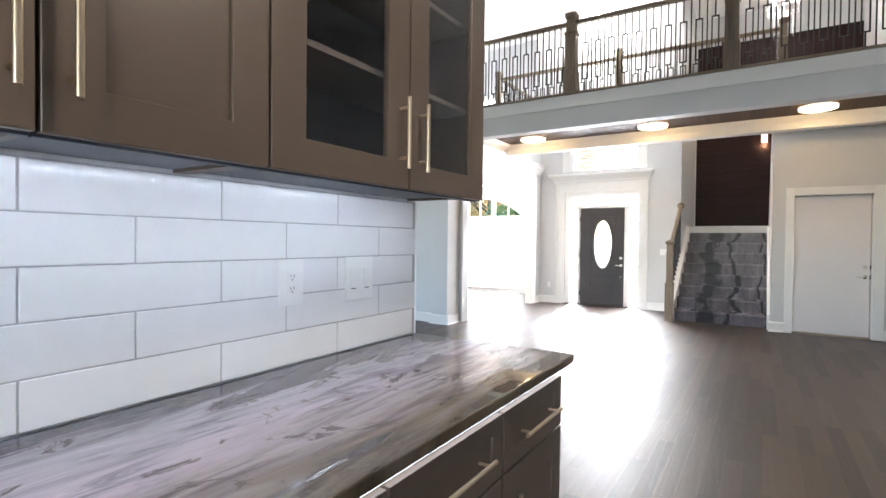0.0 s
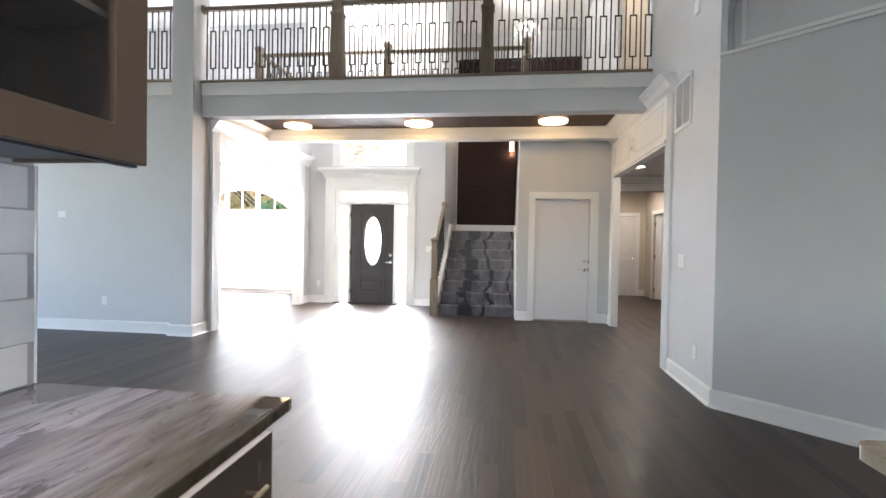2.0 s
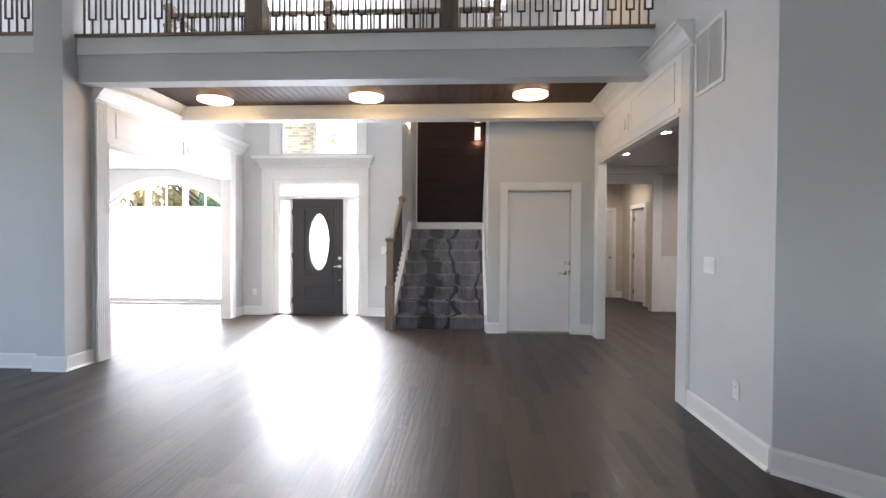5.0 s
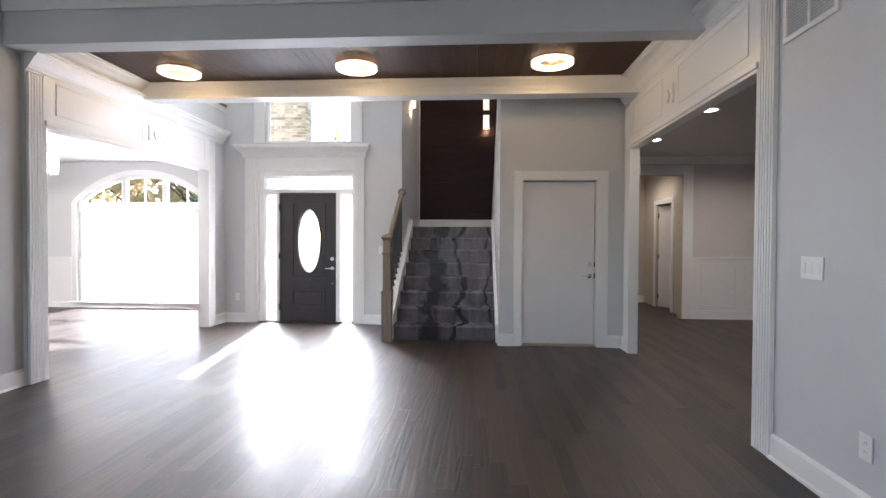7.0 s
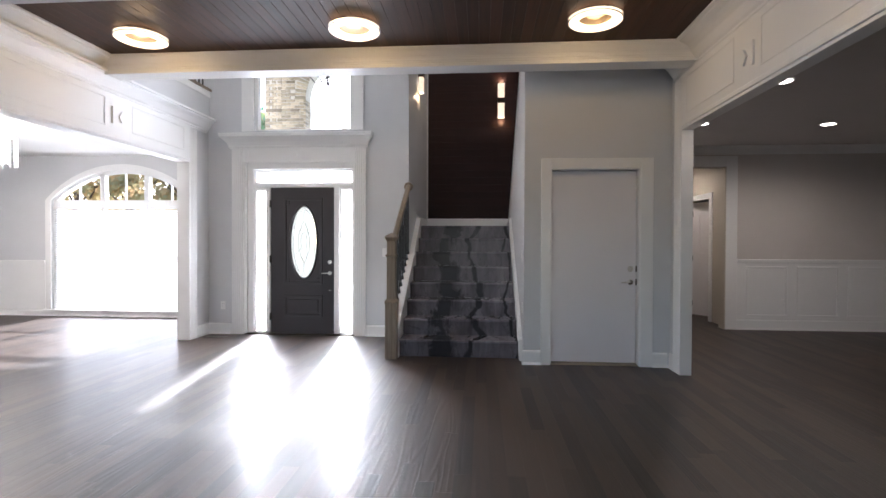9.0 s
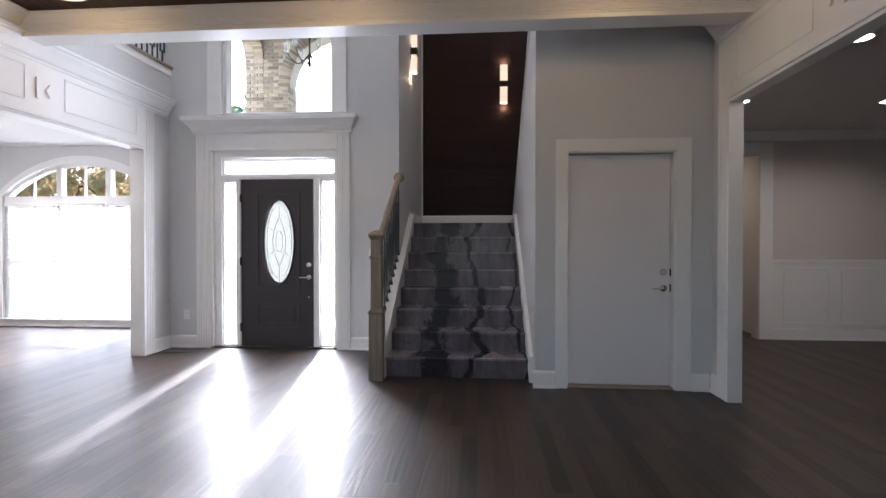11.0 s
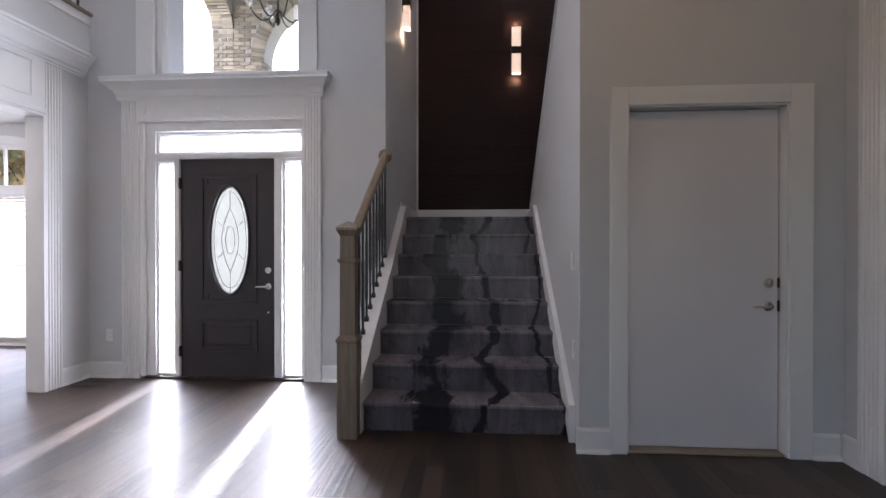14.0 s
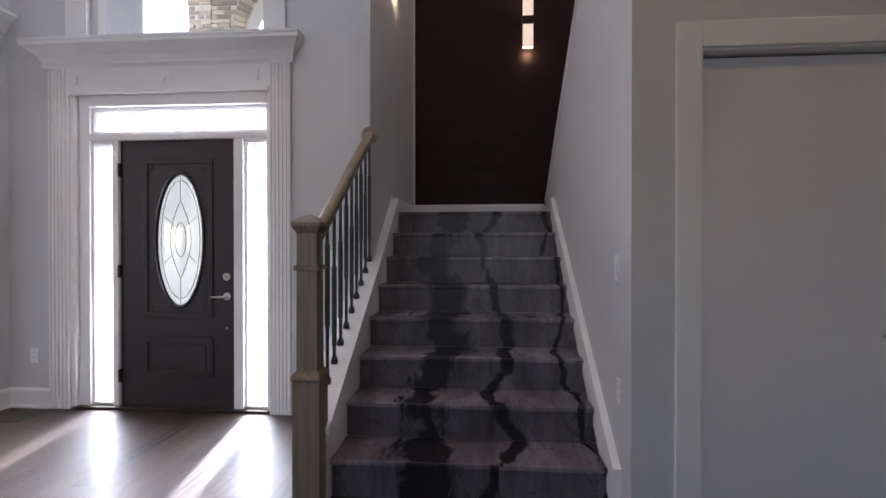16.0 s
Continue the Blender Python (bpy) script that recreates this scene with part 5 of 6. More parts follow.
vent = thing("wall_vent", (XR, 5.485, 2.46), "white return-air grille high on the grey wall", "vent")
bm = bmesh.new()
for a, b, c, d in ((5.26, 5.71, 2.46, 2.49), (5.26, 5.71, 2.915, 2.945), (5.26, 5.29, 2.49, 2.915), (5.68, 5.71, 2.49, 2.915), (5.477, 5.493, 2.49, 2.915)):
    box(bm, (XR - 0.014, a, c), (XR, b, d), 0.003)
part("frame", bm, WHITE, vent)
part("backing", boxes(((XR - 0.003, 5.29, 2.49), (XR - 0.001, 5.68, 2.915))), paint("vent_shadow", (0.45, 0.45, 0.45), 0.8), vent)
me = mesh_of("slat", boxes(((-0.009, -0.193, -0.001), (0.0, 0.193, 0.001))), WHITE)
for i in range(24):
    share("slat", me, vent, pose(XR - 0.003, 5.485, 2.50 + 0.0175 * i, 0, -35, 0))

# ---- lamps ----


def can_light(x, y, z, watts, group, size=0.075):
    ob = thing("recessed_light", (x, y, z), "round white recessed ceiling light, lit", "ceiling light", group)
    bm = bmesh.new()
    lathe(bm, [(size + 0.018, 0.0), (size + 0.018, -0.004), (size, -0.008), (size - 0.002, 0.0)], (x, y, z), 24, caps=False)
    rim = part("trim_ring", bm, WHITE, ob, smooth=True)
    part("lens", shape(lathe, [(size - 0.003, -0.0005), (size - 0.003, -0.0085), (size * 0.5, -0.0095)], (x, y, z), 24), CAN, rim, "glowing lens", True)
    lamp = new("downlight_lamp", bpy.data.lights.new("downlight_lamp", "SPOT"))
    lamp.data.energy, lamp.data.color, lamp.data.spot_size, lamp.data.spot_blend, lamp.data.shadow_soft_size = watts, (1, 0.86, 0.70), radians(165), 0.6, 0.06
    lamp.matrix_basis = look((x, y, z - 0.02), (x, y, 0))
    return ob


for x, y in ((2.45, 8.25), (2.43, 9.85), (3.95, 9.95), (4.0, 8.25)):
    can_light(x, y, 2.74, 8.5, "right room ceiling lights")
can_light(2.85, 12.5, 2.74, 9, "hall ceiling lights")
for x, y in ((-5.4, 8.2), (-7.2, 10.2)):
    can_light(x, y, 2.76, 20, "left room ceiling lights")
# unseen lights added to brighten the kitchen; its ceiling stays out of view
for x, y in ((-0.2, -0.8), (0.2, 0.9), (-2.6, 0.0)):
    can_light(x, y, 2.75, 8, "kitchen ceiling lights")
can_light(2.8, 8.4, TOP, 26, "upper landing lights")

for x, y in ((-3.185, 7.70), (-1.29, 7.655), (0.66, 7.605)):
    ob = thing("ceiling_light", (x, y, 3.10), "round flush ceiling light with a glowing crystal ring, lit", "ceiling light", "entrance hall ceiling lights")
    part("base", shape(lathe, [(0.14, 0.0), (0.14, -0.02), (0.10, -0.022)], (x, y, 3.10), 28), STEEL, ob, smooth=True)
    bm = bmesh.new()
    prof = [(0.205, -0.012), (0.205, -0.040), (0.198, -0.046), (0.140, -0.046), (0.133, -0.040), (0.133, -0.012), (0.205, -0.012)]
    lathe(bm, [(r, h - 0.022) for r, h in prof], (x, y, 3.10), 36, caps=False)
    glowing = part("ring", bm, RINGLAMP, ob, "glowing frosted ring", True)
    bm = bmesh.new()
    lathe(bm, [(0.212, -0.034), (0.212, -0.042), (0.2055, -0.042), (0.2055, -0.034)], (x, y, 3.10), 36, caps=False)
    lathe(bm, [(0.212, -0.058), (0.212, -0.064), (0.204, -0.064), (0.204, -0.058)], (x, y, 3.10), 36, caps=False)
    part("band", bm, STEEL, glowing, "thin metal bands", True)
    part("centre_plate", shape(lathe, [(0.126, -0.034), (0.126, -0.040), (0.02, -0.044)], (x, y, 3.10), 28), CENTRE, ob, smooth=True)
    lamp = new("ring_lamp", bpy.data.lights.new("ring_lamp", "POINT"))
    lamp.data.energy, lamp.data.color, lamp.data.shadow_soft_size = 2.1, (1, 0.64, 0.27), 0.10
    lamp.location = (x, y, 3.015)


def sconce(at, out, label, h=0.61):
    """An upright pair of glowing glass tubes on a dark bracket; out is the wall's normal."""
    ob = thing("wall_sconce", at, label, "wall lamp", "stair wall lamps")
    o = Vector(out)
    side = Vector((abs(o.y), abs(o.x), 0))
    c = Vector(at) + o * 0.05

    def slab(w, d, z0, z1, off=c):
        a = off - side * w - o * d
        b = off + side * w + o * d
        return tuple(min(p, q) for p, q in zip(a[:2], b[:2])) + (z0,), tuple(max(p, q) for p, q in zip(a[:2], b[:2])) + (z1,), 0.004
    z = at[2]
    part("backplate", boxes(slab(0.04, 0.006, z + h / 2 - 0.1, z + h / 2 + 0.1, Vector(at) + o * 0.006)), BRONZE, ob)
    part("bracket", boxes(slab(0.066, 0.045, z + h / 2 - 0.045, z + h / 2 + 0.045)), BRONZE, ob)
    for z0, z1 in ((z, z + h / 2 - 0.046), (z + h / 2 + 0.046, z + h)):
        part("glass_shade", boxes(slab(0.058, 0.036, z0, z1)), SCONCE, ob, "glowing bubble-glass shade")
    for dz in (-0.06, h + 0.06):
        lamp = new("sconce_lamp", bpy.data.lights.new("sconce_lamp", "POINT"))
        lamp.data.energy, lamp.data.color, lamp.data.shadow_soft_size = 0.5, (1, 0.68, 0.36), 0.04
        lamp.location = c + Vector((0, 0, dz))
    return ob


SCONCE = bpy.data.materials.new("bubble_glass_glow")
N, L, B = nodes_of(SCONCE)
v = pos_node(N, L)
L.new(ramp_node(N, L, noise_node(N, L, v, 45, 3), [(0.40, (0.75, 0.36, 0.12)), (0.58, (1, 0.88, 0.66))]), B.inputs["Emission Color"])
B.inputs["Emission Strength"].default_value = 0.27
sconce((0.11, 12.55, 3.51), (0, -1, 0), "tall lit glass sconce on the dark board wall")
sconce((-1.22, 11.3, 3.62), (1, 0, 0), "tall lit glass sconce on the grey stair wall", 0.56)

# crystal lights
def strands(bm, cx, cy, r, z0, z1, n, step=0.035, s=0.011):
    for i in range(n):
        a = 2 * math.pi * i / n
        z = z1
        while z > z0:
            m = Matrix.Translation((cx + r * math.cos(a), cy + r * math.sin(a), z)) @ Matrix.Rotation(a, 4, "Z") @ Matrix.Diagonal((s, s, s * 1.5, 1))
            bmesh.ops.create_icosphere(bm, subdivisions=1, radius=1, matrix=m)
            z -= step


def chandelier(name, cx, cy, z0, z1, tiers, label, category="chandelier", top=TOP, bulbs=6, watts=6):
    ob = thing(name, (cx, cy, z1), label, category)
    part("rod", shape(tube, (cx, cy, z1 - 0.05), (cx, cy, top), 0.008), STEEL, ob)
    part("canopy", shape(lathe, [(0.07, 0), (0.07, -0.02), (0.02, -0.04)], (cx, cy, top), 20), STEEL, ob, smooth=True)
    for r, a, b, n in tiers:
        bm = bmesh.new()
        ring_path(bm, [(cx + r * math.cos(2 * math.pi * i / 24), cy + r * math.sin(2 * math.pi * i / 24), b + 0.02) for i in range(24)], 0.007)
        for k in range(4):
            t = math.pi / 2 * k
            tube(bm, (cx, cy, b + 0.02), (cx + r * math.cos(t), cy + r * math.sin(t), b + 0.02), 0.004, 6)
        part("hoop", bm, STEEL, ob)
        bm = bmesh.new()
        strands(bm, cx, cy, r, a, b, n)
        tagged(part("crystals", bm, CRYSTAL, ob, "strands of small clear crystals"), kind="stuff")
    bm = bmesh.new()
    bmesh.ops.create_icosphere(bm, subdivisions=2, radius=0.028)
    me = mesh_of("bulb", bm, BULB, True)
    for i in range(bulbs):
        t = 2 * math.pi * (i + 0.5) / bulbs
        r = tiers[0][0] * 0.6
        share("bulb", me, ob, pose(cx + r * math.cos(t), cy + r * math.sin(t), tiers[0][2] - 0.05), "small glowing bulb")
    lamp = new("chandelier_lamp", bpy.data.lights.new("chandelier_lamp", "POINT"))
    lamp.data.energy, lamp.data.color, lamp.data.shadow_soft_size = watts, (1, 0.93, 0.82), 0.12
    lamp.location = (cx, cy, (tiers[0][1] + tiers[0][2]) / 2)
    return ob


chandelier("chandelier", -2.62, 9.35, 4.75, 5.9, ((0.34, 5.35, 5.8, 22), (0.24, 5.05, 5.5, 16), (0.13, 4.85, 5.2, 10)), "tiered crystal chandelier high in the entrance hall", watts=27)
chandelier("chandelier", 0.36, 11.0, 4.75, 6.0, ((0.25, 5.55, 5.9, 16), (0.16, 5.15, 5.6, 12), (0.09, 4.8, 5.2, 8)), "crystal chandelier high over the staircase", watts=4)
chandelier("chandelier", -6.2, 9.2, 2.2, 2.58, ((0.26, 2.22, 2.54, 20), (0.17, 2.24, 2.54, 14)), "round crystal drum chandelier in the bay room", top=2.76, watts=26)

# ---- right room: wainscot, casing, hall doors ----
wsc = thing("wainscot", (4.8, 11.35, 0), "white panelled wainscot with chair rail", "wainscot", kind="structure")
part("board", boxes(((3.585, 11.337, 0.15), (6.6, 11.35, 1.00))), WHITE, wsc)
part("chair_rail", boxes(((3.585, 11.318, 1.00), (6.6, 11.35, 1.055), 0.006)), WHITE, wsc)
for i in range(5):
    bm = bmesh.new()
    panel_frame(bm, "x", 3.72 + 0.72 * i, 4.31 + 0.72 * i, 0.20, 0.95, 11.337, -1, 0.03, 0.012)
    part("panel", bm, WHITE, wsc)
bm = bmesh.new()
crown(bm, "x", 1.81, 6.6, 11.35, -1, 2.74, 0.12, 0.10)
structure("trim_right_room", bm, WHITE, "white crown moulding of the right room", "trim")
hc = thing("door_casing_hall", (2.83, 11.35, 0), "white cased opening to the hall", "door casing", kind="structure")
for b in (((2.14, 11.33, 0), (2.30, 11.35, 2.60), 0.004), ((3.42, 11.33, 0), (3.585, 11.35, 2.60), 0.004), ((2.30, 11.33, 2.44), (3.42, 11.35, 2.60), 0.004)):
    part("casing", boxes(b), WHITE, hc)
part("jamb", boxes(((3.408, 11.332, 0), (3.422, 11.51, 2.438))), BEIGE, hc)


def hall_door(name, at, rz, label, w=0.76):
    ob = thing(name, at, label, "door", kind="structure")
    bm = boxes(((0, -0.02, 0.01), (w, 0.02, 2.02), 0.003))
    for z0, z1 in ((0.25, 0.95), (1.1, 1.85)):
        panel_frame(bm, "x", 0.12, w - 0.12, z0, z1, -0.02, -1, 0.02, 0.008)
    sl = new("slab", mesh_of("slab", bm, DOORWHITE))
    sl.parent = ob
    hg = mesh_of("hinge", boxes(((-0.012, -0.028, -0.05), (0.012, -0.006, 0.05), 0.003)), BRONZE)
    for z in (0.22, 1.02, 1.82):
        h = new("hinge", hg)
        h.parent, h.location = ob, (0, 0, z)
    kn = new("knob", mesh_of("knob", shape(lathe, [(0.026, 0), (0.026, -0.006), (0.01, -0.01), (0.01, -0.03), (0.026, -0.04), (0.024, -0.055), (0.01, -0.06)], (w - 0.07, -0.02, 0.95), 16, "y"), STEEL, True))
    kn.parent = ob
    ob.rotation_euler = (0, 0, radians(rz))
    return ob


hall_door("door_3", (2.55, 13.62, 0), 0, "white panelled hall door, closed")
hall_door("door_4", (3.60, 12.92, 0), -58, "white panelled hall door with dark hinges, ajar")
structure("hall_side_room", boxes(((4.6, 11.6, 0), (4.7, 13.9, 2.74))), TAUPE, "wall of the room behind the hall door", "wall")
hd = thing("door_casing_side", (3.55, 12.55, 0), "white door casing in the hall", "door casing", kind="structure")
for b in (((3.53, 12.05, 0), (3.55, 12.15, 2.13), 0.003), ((3.53, 12.95, 0), (3.55, 13.05, 2.13), 0.003), ((3.53, 12.15, 2.04), (3.55, 12.95, 2.13), 0.003)):
    part("casing", boxes(b), WHITE, hd)
hd = thing("door_casing_end", (2.93, 13.65, 0), "white door casing at the hall's end", "door casing", kind="structure")
for b in (((2.46, 13.63, 0), (2.545, 13.65, 2.12), 0.003), ((3.315, 13.63, 0), (3.40, 13.65, 2.12), 0.003), ((2.545, 13.63, 2.035), (3.315, 13.65, 2.12), 0.003)):
    part("casing", boxes(b), WHITE, hd)

# ---- left room: bay window with blinds, chair rail ----
bay = thing("window_3", (-6.3, BY, 0.1), "wide arched window with divided transom, white frame", "window", kind="structure")
M1, M2 = -6.76, -5.96
bm = bmesh.new()
arch_band(bm, arched(BX0 - 0.09, BX1 + 0.09, 0.10, BSPR, BRISE + 0.09, segment_pts), arched(BX0 + 0.01, BX1 - 0.01, 0.10, BSPR, BRISE - 0.01, segment_pts), BY - 0.02, BY + 0.002)
part("casing", bm, WHITE, bay)
bm = bmesh.new()
arch_band(bm, arched(BX0 - 0.001, BX1 + 0.001, 0.10, BSPR, BRISE, segment_pts), arched(BX0 + 0.06, BX1 - 0.06, 0.10, BSPR, BRISE - 0.055, segment_pts), BY + 0.06, BY + 0.15)
part("frame", bm, WHITE, bay)
part("sill", boxes(((BX0 - 0.12, BY - 0.06, 0.085), (BX1 + 0.12, BY + 0.15, 0.115), 0.005)), WHITE, bay)
part("transom_bar", boxes(((BX0 + 0.05, BY + 0.055, 1.90), (BX1 - 0.05, BY + 0.15, 2.0), 0.004)), WHITE, bay)


def bay_top(x):
    h, c = (BX1 - BX0) / 2, (BX0 + BX1) / 2
    r = (h * h + BRISE * BRISE) / (2 * BRISE)
    return BSPR + BRISE - r + math.sqrt(r * r - (x - c) ** 2)


for x in (M1, M2):
    part("mullion", boxes(((x - 0.02, BY + 0.07, 0.115), (x + 0.02, BY + 0.15, 1.90), 0.003)), WHITE, bay)
    part("mullion", boxes(((x - 0.045, BY + 0.06, 2.0), (x + 0.045, BY + 0.15, bay_top(x) - 0.03), 0.003)), WHITE, bay)
for a, b in ((BX0 + 0.06, M1 - 0.045), (M1 + 0.045, M2 - 0.045), (M2 + 0.045, BX1 - 0.06)):
    c = (a + b) / 2
    part("muntin", boxes(((c - 0.011, BY + 0.08, 2.0), (c + 0.011, BY + 0.12, bay_top(c) - 0.04), 0.002)), WHITE, bay)
    part("meeting_rail", boxes(((a, BY + 0.07, 0.98), (b, BY + 0.13, 1.03), 0.003)), WHITE, bay)
    blind = thing("window_blind", (c, BY + 0.03, 0.13), "white slatted blind, lowered with open slats", "blind", "bay window blinds")
    part("headrail", boxes(((a - 0.03, BY + 0.008, 1.845), (b + 0.03, BY + 0.05, 1.895), 0.003)), WHITE, blind)
    part("bottom_rail", boxes(((a - 0.03, BY + 0.012, 0.125), (b + 0.03, BY + 0.048, 0.142), 0.003)), WHITE, blind)
    w = (b - a) / 2 + 0.043
    me = mesh_of("slat", boxes(((-w, -0.023, -0.0012), (w, 0.025, 0.0012))), BLIND)
    for i in range(44):
        share("slat", me, blind, pose(c, BY + 0.03, 0.165 + 0.0382 * i, 39, 0, 0))
part("pane", boxes(((BX0 + 0.05, BY + 0.10, 0.12), (BX1 - 0.05, BY + 0.104, 1.9))), CLEAR, bay).visible_shadow = False
structure("wainscot_left", boxes(((-9.0, BY - 0.012, 0.1), (BX0 - 0.1, BY, 0.92)), ((-9.0, BY - 0.03, 0.92), (BX0 - 0.1, BY, 0.96))), WHITE, "white wainscot beside the bay window", "wainscot")

solo("floor_register", boxes(((-3.95, 9.98, 0.0005), (-3.65, 10.10, 0.004), 0.001)), BRONZE, "dark metal floor register beside the entrance", "vent")

# ---- outside: porch, ground, trees ----
structure("ground", boxes(((-400, 11.84, -0.5), (400, 500, -0.12)), ((-400, -400, -0.5), (400, 11.84, -0.13))), paint("dry_lawn", (0.16, 0.15, 0.07), 0.95, 0.3, 20, 0.6), "pale autumn lawn", "ground")
structure("pavement_porch", boxes(((-4.04, YF + 0.185, -0.1), (-1.37, 12.72, -0.015)), ((-5.4, 12.72, -0.1), (0.5, 14.9, -0.015))), CONCRETE, "pale concrete porch floor", "pavement")
porch = thing("porch", (-3.5, 13.0, 0), "tan brick porch with round arches", "porch")
PY0, PY1, PTOP = 14.10, 14.47, 5.53          # front wall of the porch and its ceiling
PX0, PX1 = -4.93, -4.56                      # side wall of the porch
AR, CB, SR = 1.02, -3.02, 4.38               # front arch: radius, centre, spring
AW, CW, SW, RW = 0.825, 13.275, 4.95, 0.50   # side arch: half width, centre, spring, rise


def quarter(n=14):
    return [math.pi / 2 * i / n for i in range(n + 1)]


bm = bmesh.new()
prism(bm, [(PX0, -0.02), (PX0, PTOP), (CB, PTOP)] + [(CB - AR * math.cos(a), SR + AR * math.sin(a)) for a in quarter()[::-1]] + [(CB - AR, -0.02)], "y", PY0 + 0.02, PY1)
part("pier", bm, MORTAR, porch)
bm = bmesh.new()
prism(bm, [(0.4, -0.02), (0.4, PTOP), (CB, PTOP)] + [(CB + AR * math.cos(a), SR + AR * math.sin(a)) for a in quarter()[::-1]] + [(CB + AR, -0.02)], "y", PY0 + 0.02, PY1)
part("pier", bm, MORTAR, porch)
bm = bmesh.new()
prism(bm, [(11.84, -0.02), (11.84, PTOP), (CW, PTOP)] + [(CW - AW * math.cos(a), SW + RW * math.sin(a)) for a in quarter()[::-1]] + [(CW - AW, -0.02)], "x", PX0, PX1 - 0.02)
part("side_pier", bm, MORTAR, porch, "brick side pier of the porch")
bm = bmesh.new()
prism(bm, [(PY0 + 0.01, SW - 0.3), (PY0 + 0.01, PTOP), (CW, PTOP)] + [(CW + AW * math.cos(a), SW + RW * math.sin(a)) for a in quarter()[::-1]] + [(CW + AW, SW - 0.3)], "x", PX0, PX1 - 0.02)
part("side_pier", bm, MORTAR, porch)
brick = mesh_of("brick", boxes(((-0.095, -0.02, -0.028), (0.095, 0.02, 0.028), 0.004)), BRICK)
half = mesh_of("brick", boxes(((-0.045, -0.02, -0.028), (0.045, 0.02, 0.028), 0.004)), BRICK)
for r in range(45):
    z = 2.45 + 0.068 * r
    # front face between the side wall and the arch ring, then the reveal of the side arch
    edge = CB - (math.sqrt(max(0.0, (AR + 0.24) ** 2 - (z - SR) ** 2)) if z > SR else AR)
    x = PX1 + (0.0 if r % 2 else -0.1)
    while x + 0.10 < edge:
        w = min(x + 0.19, edge) - x
        share("brick", brick if w > 0.15 else half, porch, pose(x + (0.095 if w > 0.15 else 0.045), PY0 + 0.02 + random.uniform(-0.004, 0.004), z))
        x += 0.2
    if z < SW:
        for x in ((PX0 + 0.095, PX0 + 0.275) if r % 2 else (PX0 + 0.05, PX0 + 0.20, PX0 + 0.325)):
            share("brick", brick if r % 2 else half, porch, pose(x, PY0 + 0.012 + random.uniform(-0.004, 0.004), z))
        # toothed corner of the near side pier
        share("brick", half if r % 2 else brick, porch, pose(PX1 - 0.012, CW - AW - (0.04 if r % 2 else 0.09), z, 0, 0, 90))
    if z <= SR:
        for y in (PY0 + 0.10, PY0 + 0.29):
            share("brick", brick, porch, pose(CB - AR - 0.012, y, z, 0, 0, 90))
vous = mesh_of("voussoir", boxes(((-0.115, -0.025, -0.028), (0.115, 0.025, 0.028), 0.004)), BRICK)
for i in range(24):
    a = math.pi / 2 * (i + 0.5) / 24
    share("voussoir", vous, porch, pose(CB - (AR + 0.11) * math.cos(a), PY0 + 0.012, SR + (AR + 0.11) * math.sin(a), 0, math.degrees(a), 0))
for i in range(18):
    a = math.pi / 2 * (i + 0.5) / 18
    for x in (PX0 + 0.09, PX0 + 0.28):
        share("brick", brick, porch, pose(x, CW + (AW - 0.005) * math.cos(a), SW + (RW - 0.005) * math.sin(a), 90 - math.degrees(math.atan2(RW * math.cos(a), AW * math.sin(a))) - 90, 0, 0))
part("roof", boxes(((-4.04, YF + 0.185, PTOP), (-1.37, 12.72, PTOP + 0.2)), ((PX0, 12.72, PTOP), (0.4, PY1, PTOP + 0.2)), ((PX0, 11.84, PTOP), (-4.04, 12.72, PTOP + 0.2))), PORCHCEIL, porch, "dark green porch ceiling")

lan = thing("porch_chandelier", (-2.75, 11.6, 3.84), "black iron porch chandelier with clear glass jars", "chandelier")
part("chain", shape(tube, (-2.75, 11.6, 4.3), (-2.75, 11.6, PTOP), 0.008), IRON, lan)
part("column", shape(lathe, [(0.012, 0), (0.03, 0.05), (0.012, 0.1), (0.012, 0.4), (0.025, 0.44), (0.008, 0.48)], (-2.75, 11.6, 3.84), 14), IRON, lan, smooth=True)
for i in range(6):
    a = 2 * math.pi * i / 6 + 0.2
    c, q = math.cos(a), math.sin(a)
    bm = bmesh.new()
    ring_path(bm, [(-2.75 + c * (0.02 + 0.30 * s), 11.6 + q * (0.02 + 0.30 * s), 4.02 - 0.14 * math.sin(math.pi * s) + 0.02 * s) for s in [k / 8 for k in range(9)]], 0.008, False)
    part("arm", bm, IRON, lan)
    part("jar", shape(lathe, [(0.02, 0), (0.036, 0.02), (0.04, 0.12), (0.034, 0.17)], (-2.75 + c * 0.32, 11.6 + q * 0.32, 4.04), 14), CRYSTAL, lan, "clear glass jar", True)


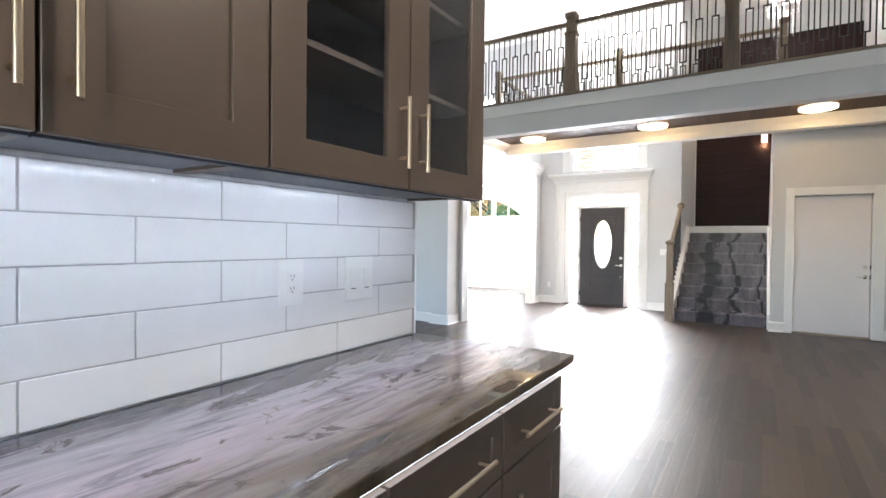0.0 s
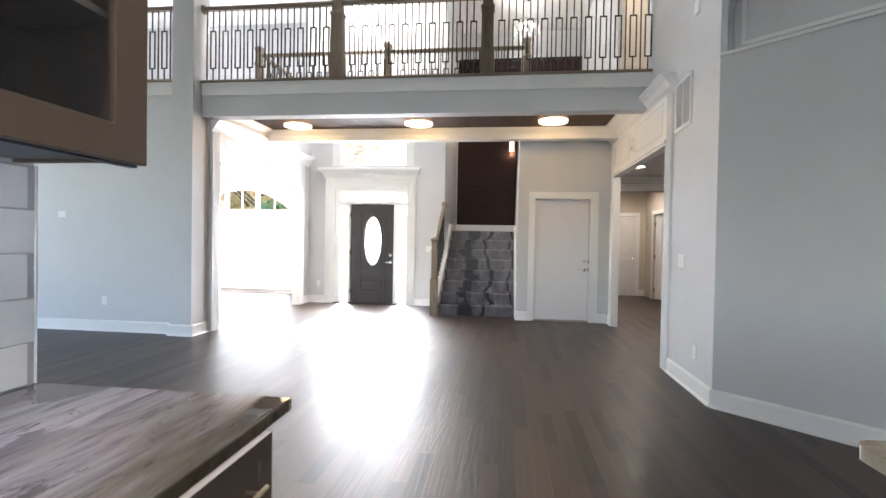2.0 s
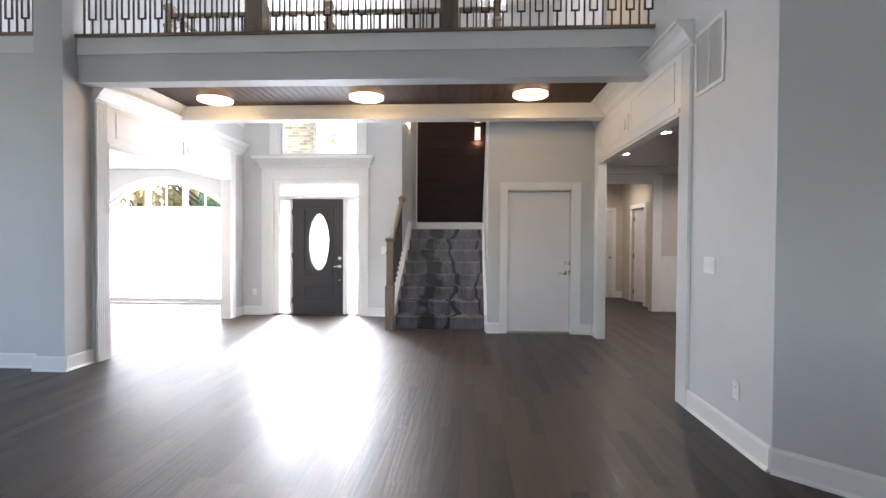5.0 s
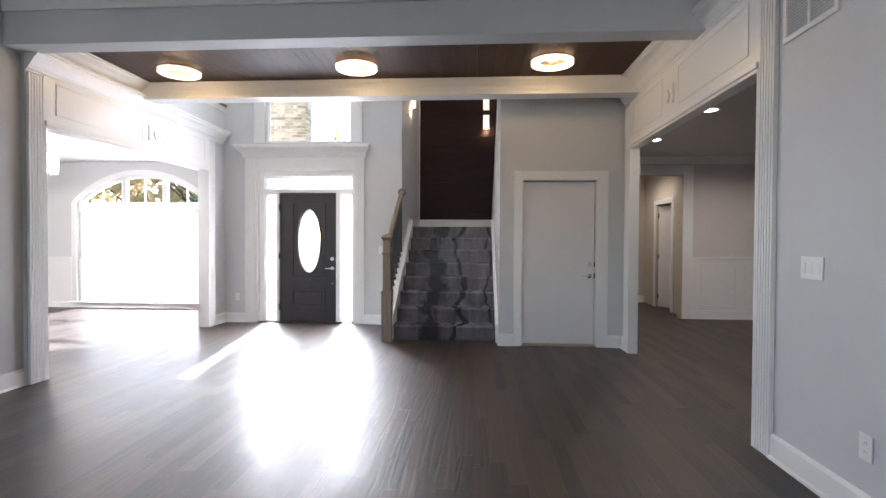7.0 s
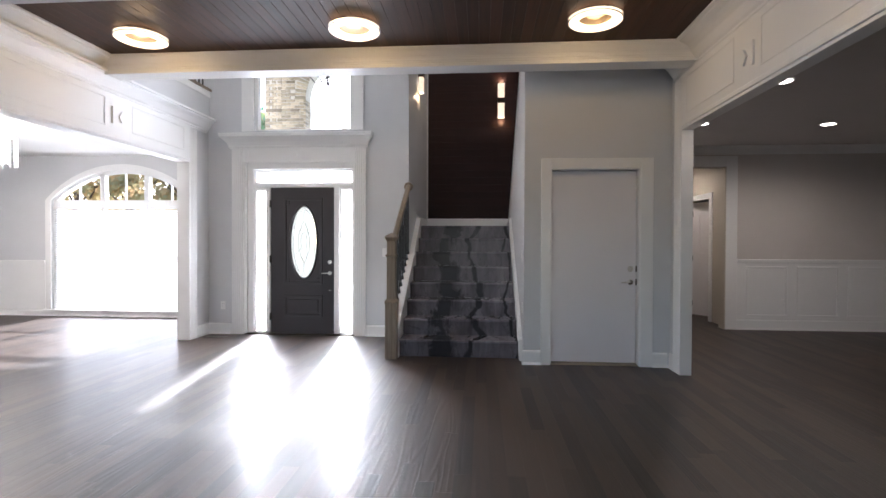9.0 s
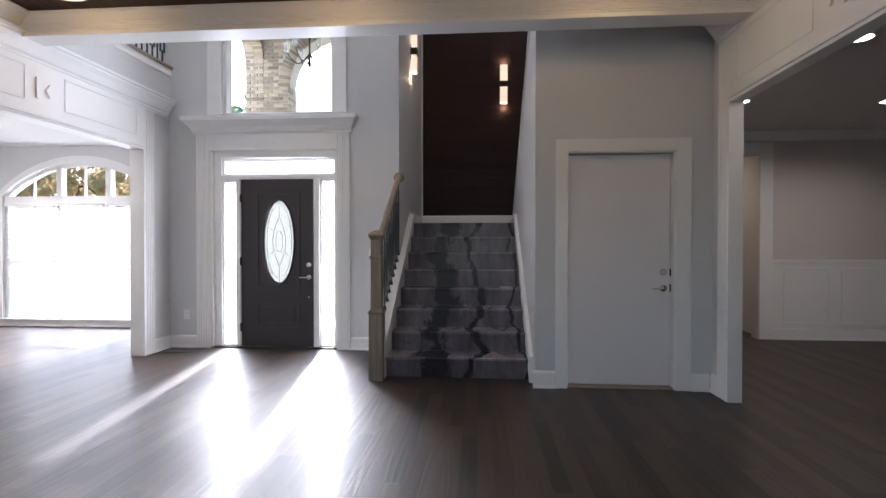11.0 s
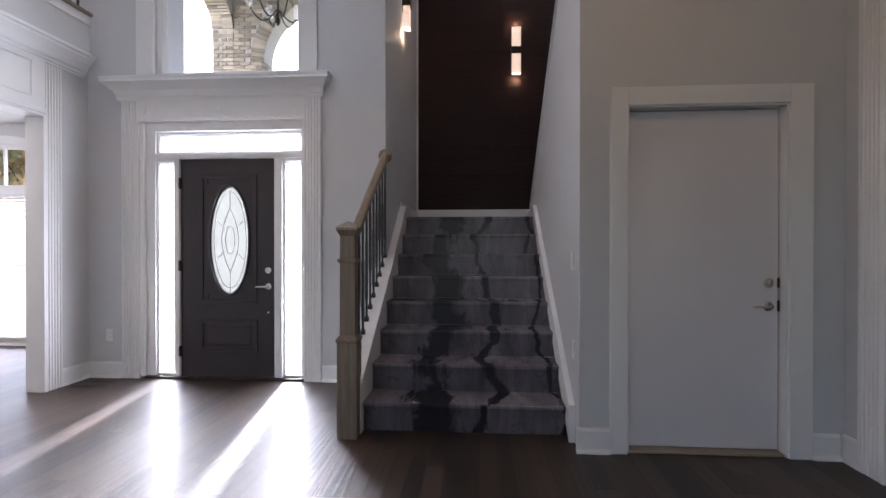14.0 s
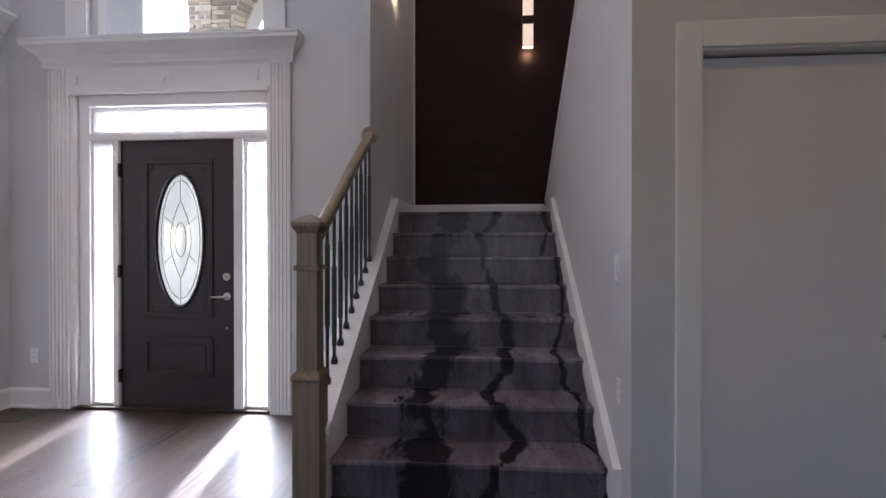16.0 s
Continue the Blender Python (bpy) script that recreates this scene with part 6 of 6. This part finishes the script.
def tree(x, y, h, r, material, label, seed):
    rnd = random.Random(seed)
    ob = thing("tree", (x, y, -0.12), label, "tree", "trees outside")
    bm = bmesh.new()
    tube(bm, (x, y, -0.15), (x + 0.1, y, h * 0.45), 0.16, 9, 0.10)
    for i in range(7):
        a = rnd.uniform(0, 6.28)
        tube(bm, (x + 0.08, y, h * (0.3 + 0.03 * i)), (x + math.cos(a) * r * 0.7, y + math.sin(a) * r * 0.7, h * rnd.uniform(0.5, 0.85)), 0.06, 6, 0.015)
    part("trunk", bm, BARK, ob)
    verts, faces = [], []
    clumps = [(rnd.gauss(0, r * 0.5), rnd.gauss(0, r * 0.5), h * rnd.uniform(0.35, 1.0)) for _ in range(34)]
    for k in range(3200):
        cx, cy, cz = rnd.choice(clumps)
        p = Vector((x + cx + rnd.gauss(0, 0.28), y + cy + rnd.gauss(0, 0.28), cz + rnd.gauss(0, 0.25)))
        u = Vector((rnd.gauss(0, 1), rnd.gauss(0, 1), rnd.gauss(0, 1))).normalized() * 0.13
        w = u.orthogonal().normalized() * 0.09
        n = len(verts)
        verts += [p - u, p + w, p + u, p - w]
        faces.append((n, n + 1, n + 2, n + 3))
    me = bpy.data.meshes.new("crown")
    me.from_pydata(verts, [], faces)
    me.materials.append(material)
    cr = new("crown", me)
    cr.parent, cr.matrix_parent_inverse = ob, Matrix.Translation(ob.location).inverted()
    tagged(cr, kind="stuff")
    return ob


for i, (x, y, h, r, m, lb) in enumerate(((-13.5, 26, 7.5, 2.4, LEAF, "autumn tree with orange-brown leaves on the lawn"), (-10.5, 28, 7.0, 2.2, LEAF, "autumn tree with thinning brown leaves"), (-17.5, 27, 8.0, 2.6, LEAF, "brown autumn tree on the lawn"), (-15.0, 30, 7.5, 2.4, LEAF, "autumn tree with yellowed leaves"), (-20.5, 27, 7.8, 2.5, LEAF, "broad autumn tree with russet leaves"), (-23.5, 28, 7.2, 2.4, LEAF, "brown autumn tree at the lawn's edge"), (-26.5, 27, 7.6, 2.5, LEAF, "autumn tree with dull gold leaves"), (-12.0, 31, 8.0, 2.6, LEAF, "tall autumn tree beyond the lawn"), (-9.3, 22, 6.1, 1.0, LEAFG, "small green tree beyond the porch"))):
    tree(x, y, h, r, m, lb, 10 + i)

# ---- pieces last: tiles, boards, planks ----
cuts = [0.949, 1.053, 1.163, 1.273, 1.381, 1.486]
for r in range(5):
    z0, z1 = cuts[r] + 0.0015, cuts[r + 1] - 0.0015
    y = 0.36 if r in (1, 3) else 0.145
    y -= 0.43 * 6
    while y < 1.45:
        a, b = y + 0.0018, min(y + 0.43, 1.4535) - 0.0018
        if b - a > 0.02:
            part("tile", boxes(((-1.1295, a, z0), (XW - random.uniform(0, 0.0006), b, z1), 0.0022)), TILE, kitchen_wall)
        y += 0.43

accent = structure("accent_wall", boxes(((-1.219, 12.558, 1.6), (XR - 0.002, 12.569, 5.76))), SLOT, "dark brown horizontal board accent wall", "wall")
z = 1.70
r = 0
while z < 5.74:
    x = -1.217 - random.uniform(0, 0.8)
    while x < XR - 0.01:
        w = random.uniform(0.8, 1.4)
        a, b = max(x, -1.217), min(x + w, XR - 0.004)
        if b - a > 0.03:
            part("board", boxes(((a + 0.0005, 12.55 + random.uniform(0, 0.0015), z + 0.0004), (b - 0.0005, 12.558, min(z + 0.1265, 5.75)))), ACCENT, accent)
        x += w
    z += 0.127

# oak strips of the floor: those along the walk as single parts, the rest joined
PW = 0.098
near_mesh = {}
verts, faces = [], []


def plank(x0, x1, y0, y1):
    c, d = 0.0, 0.002
    v = [(x0, y0, -d), (x1, y0, -d), (x1, y1, -d), (x0, y1, -d), (x0 + c, y0 + c, 0), (x1 - c, y0 + c, 0), (x1 - c, y1 - c, 0), (x0 + c, y1 - c, 0)]
    f = [(4, 5, 6, 7), (0, 1, 5, 4), (1, 2, 6, 5), (2, 3, 7, 6), (3, 0, 4, 7)]
    return v, f


rnd = random.Random(4)
singles = 0
for k in range(int(15.8 / PW)):
    x0 = -9.0 + PW * k
    x1 = x0 + PW - 0.0004
    y = -4.2 - rnd.uniform(0, 1.2)
    while y < 13.9:
        ln = rnd.choice((0.6, 0.8, 1.0, 1.2, 1.4, 1.7))
        y0, y1 = max(y, -4.2), min(y + ln - 0.0004, 13.95)
        y += ln
        if y1 - y0 < 0.02 or (x1 < -4.2 and y0 > 11.6) or (x0 > -4.1 and x1 < -1.3 and y0 > 10.45):
            continue
        if x1 < -1.3:
            y1 = min(y1, 11.64)
        if singles < 300 and -1.6 < x0 < 1.1 and 2.4 < y0 < 8.0:
            v, f = plank(x0, x1, y0, y1)
            me = bpy.data.meshes.new("plank")
            me.from_pydata(v, [], f)
            me.materials.append(FLOOR)
            p = new("plank", me)
            p.parent = subfloor
            singles += 1
        else:
            v, f = plank(x0, x1, y0, y1)
            n = len(verts)
            verts += v
            faces += [tuple(i + n for i in q) for q in f]
me = bpy.data.meshes.new("planks")
me.from_pydata(verts, [], faces)
me.materials.append(FLOOR)
rest = new("planks", me)
rest.parent = subfloor
tagged(rest, kind="stuff")
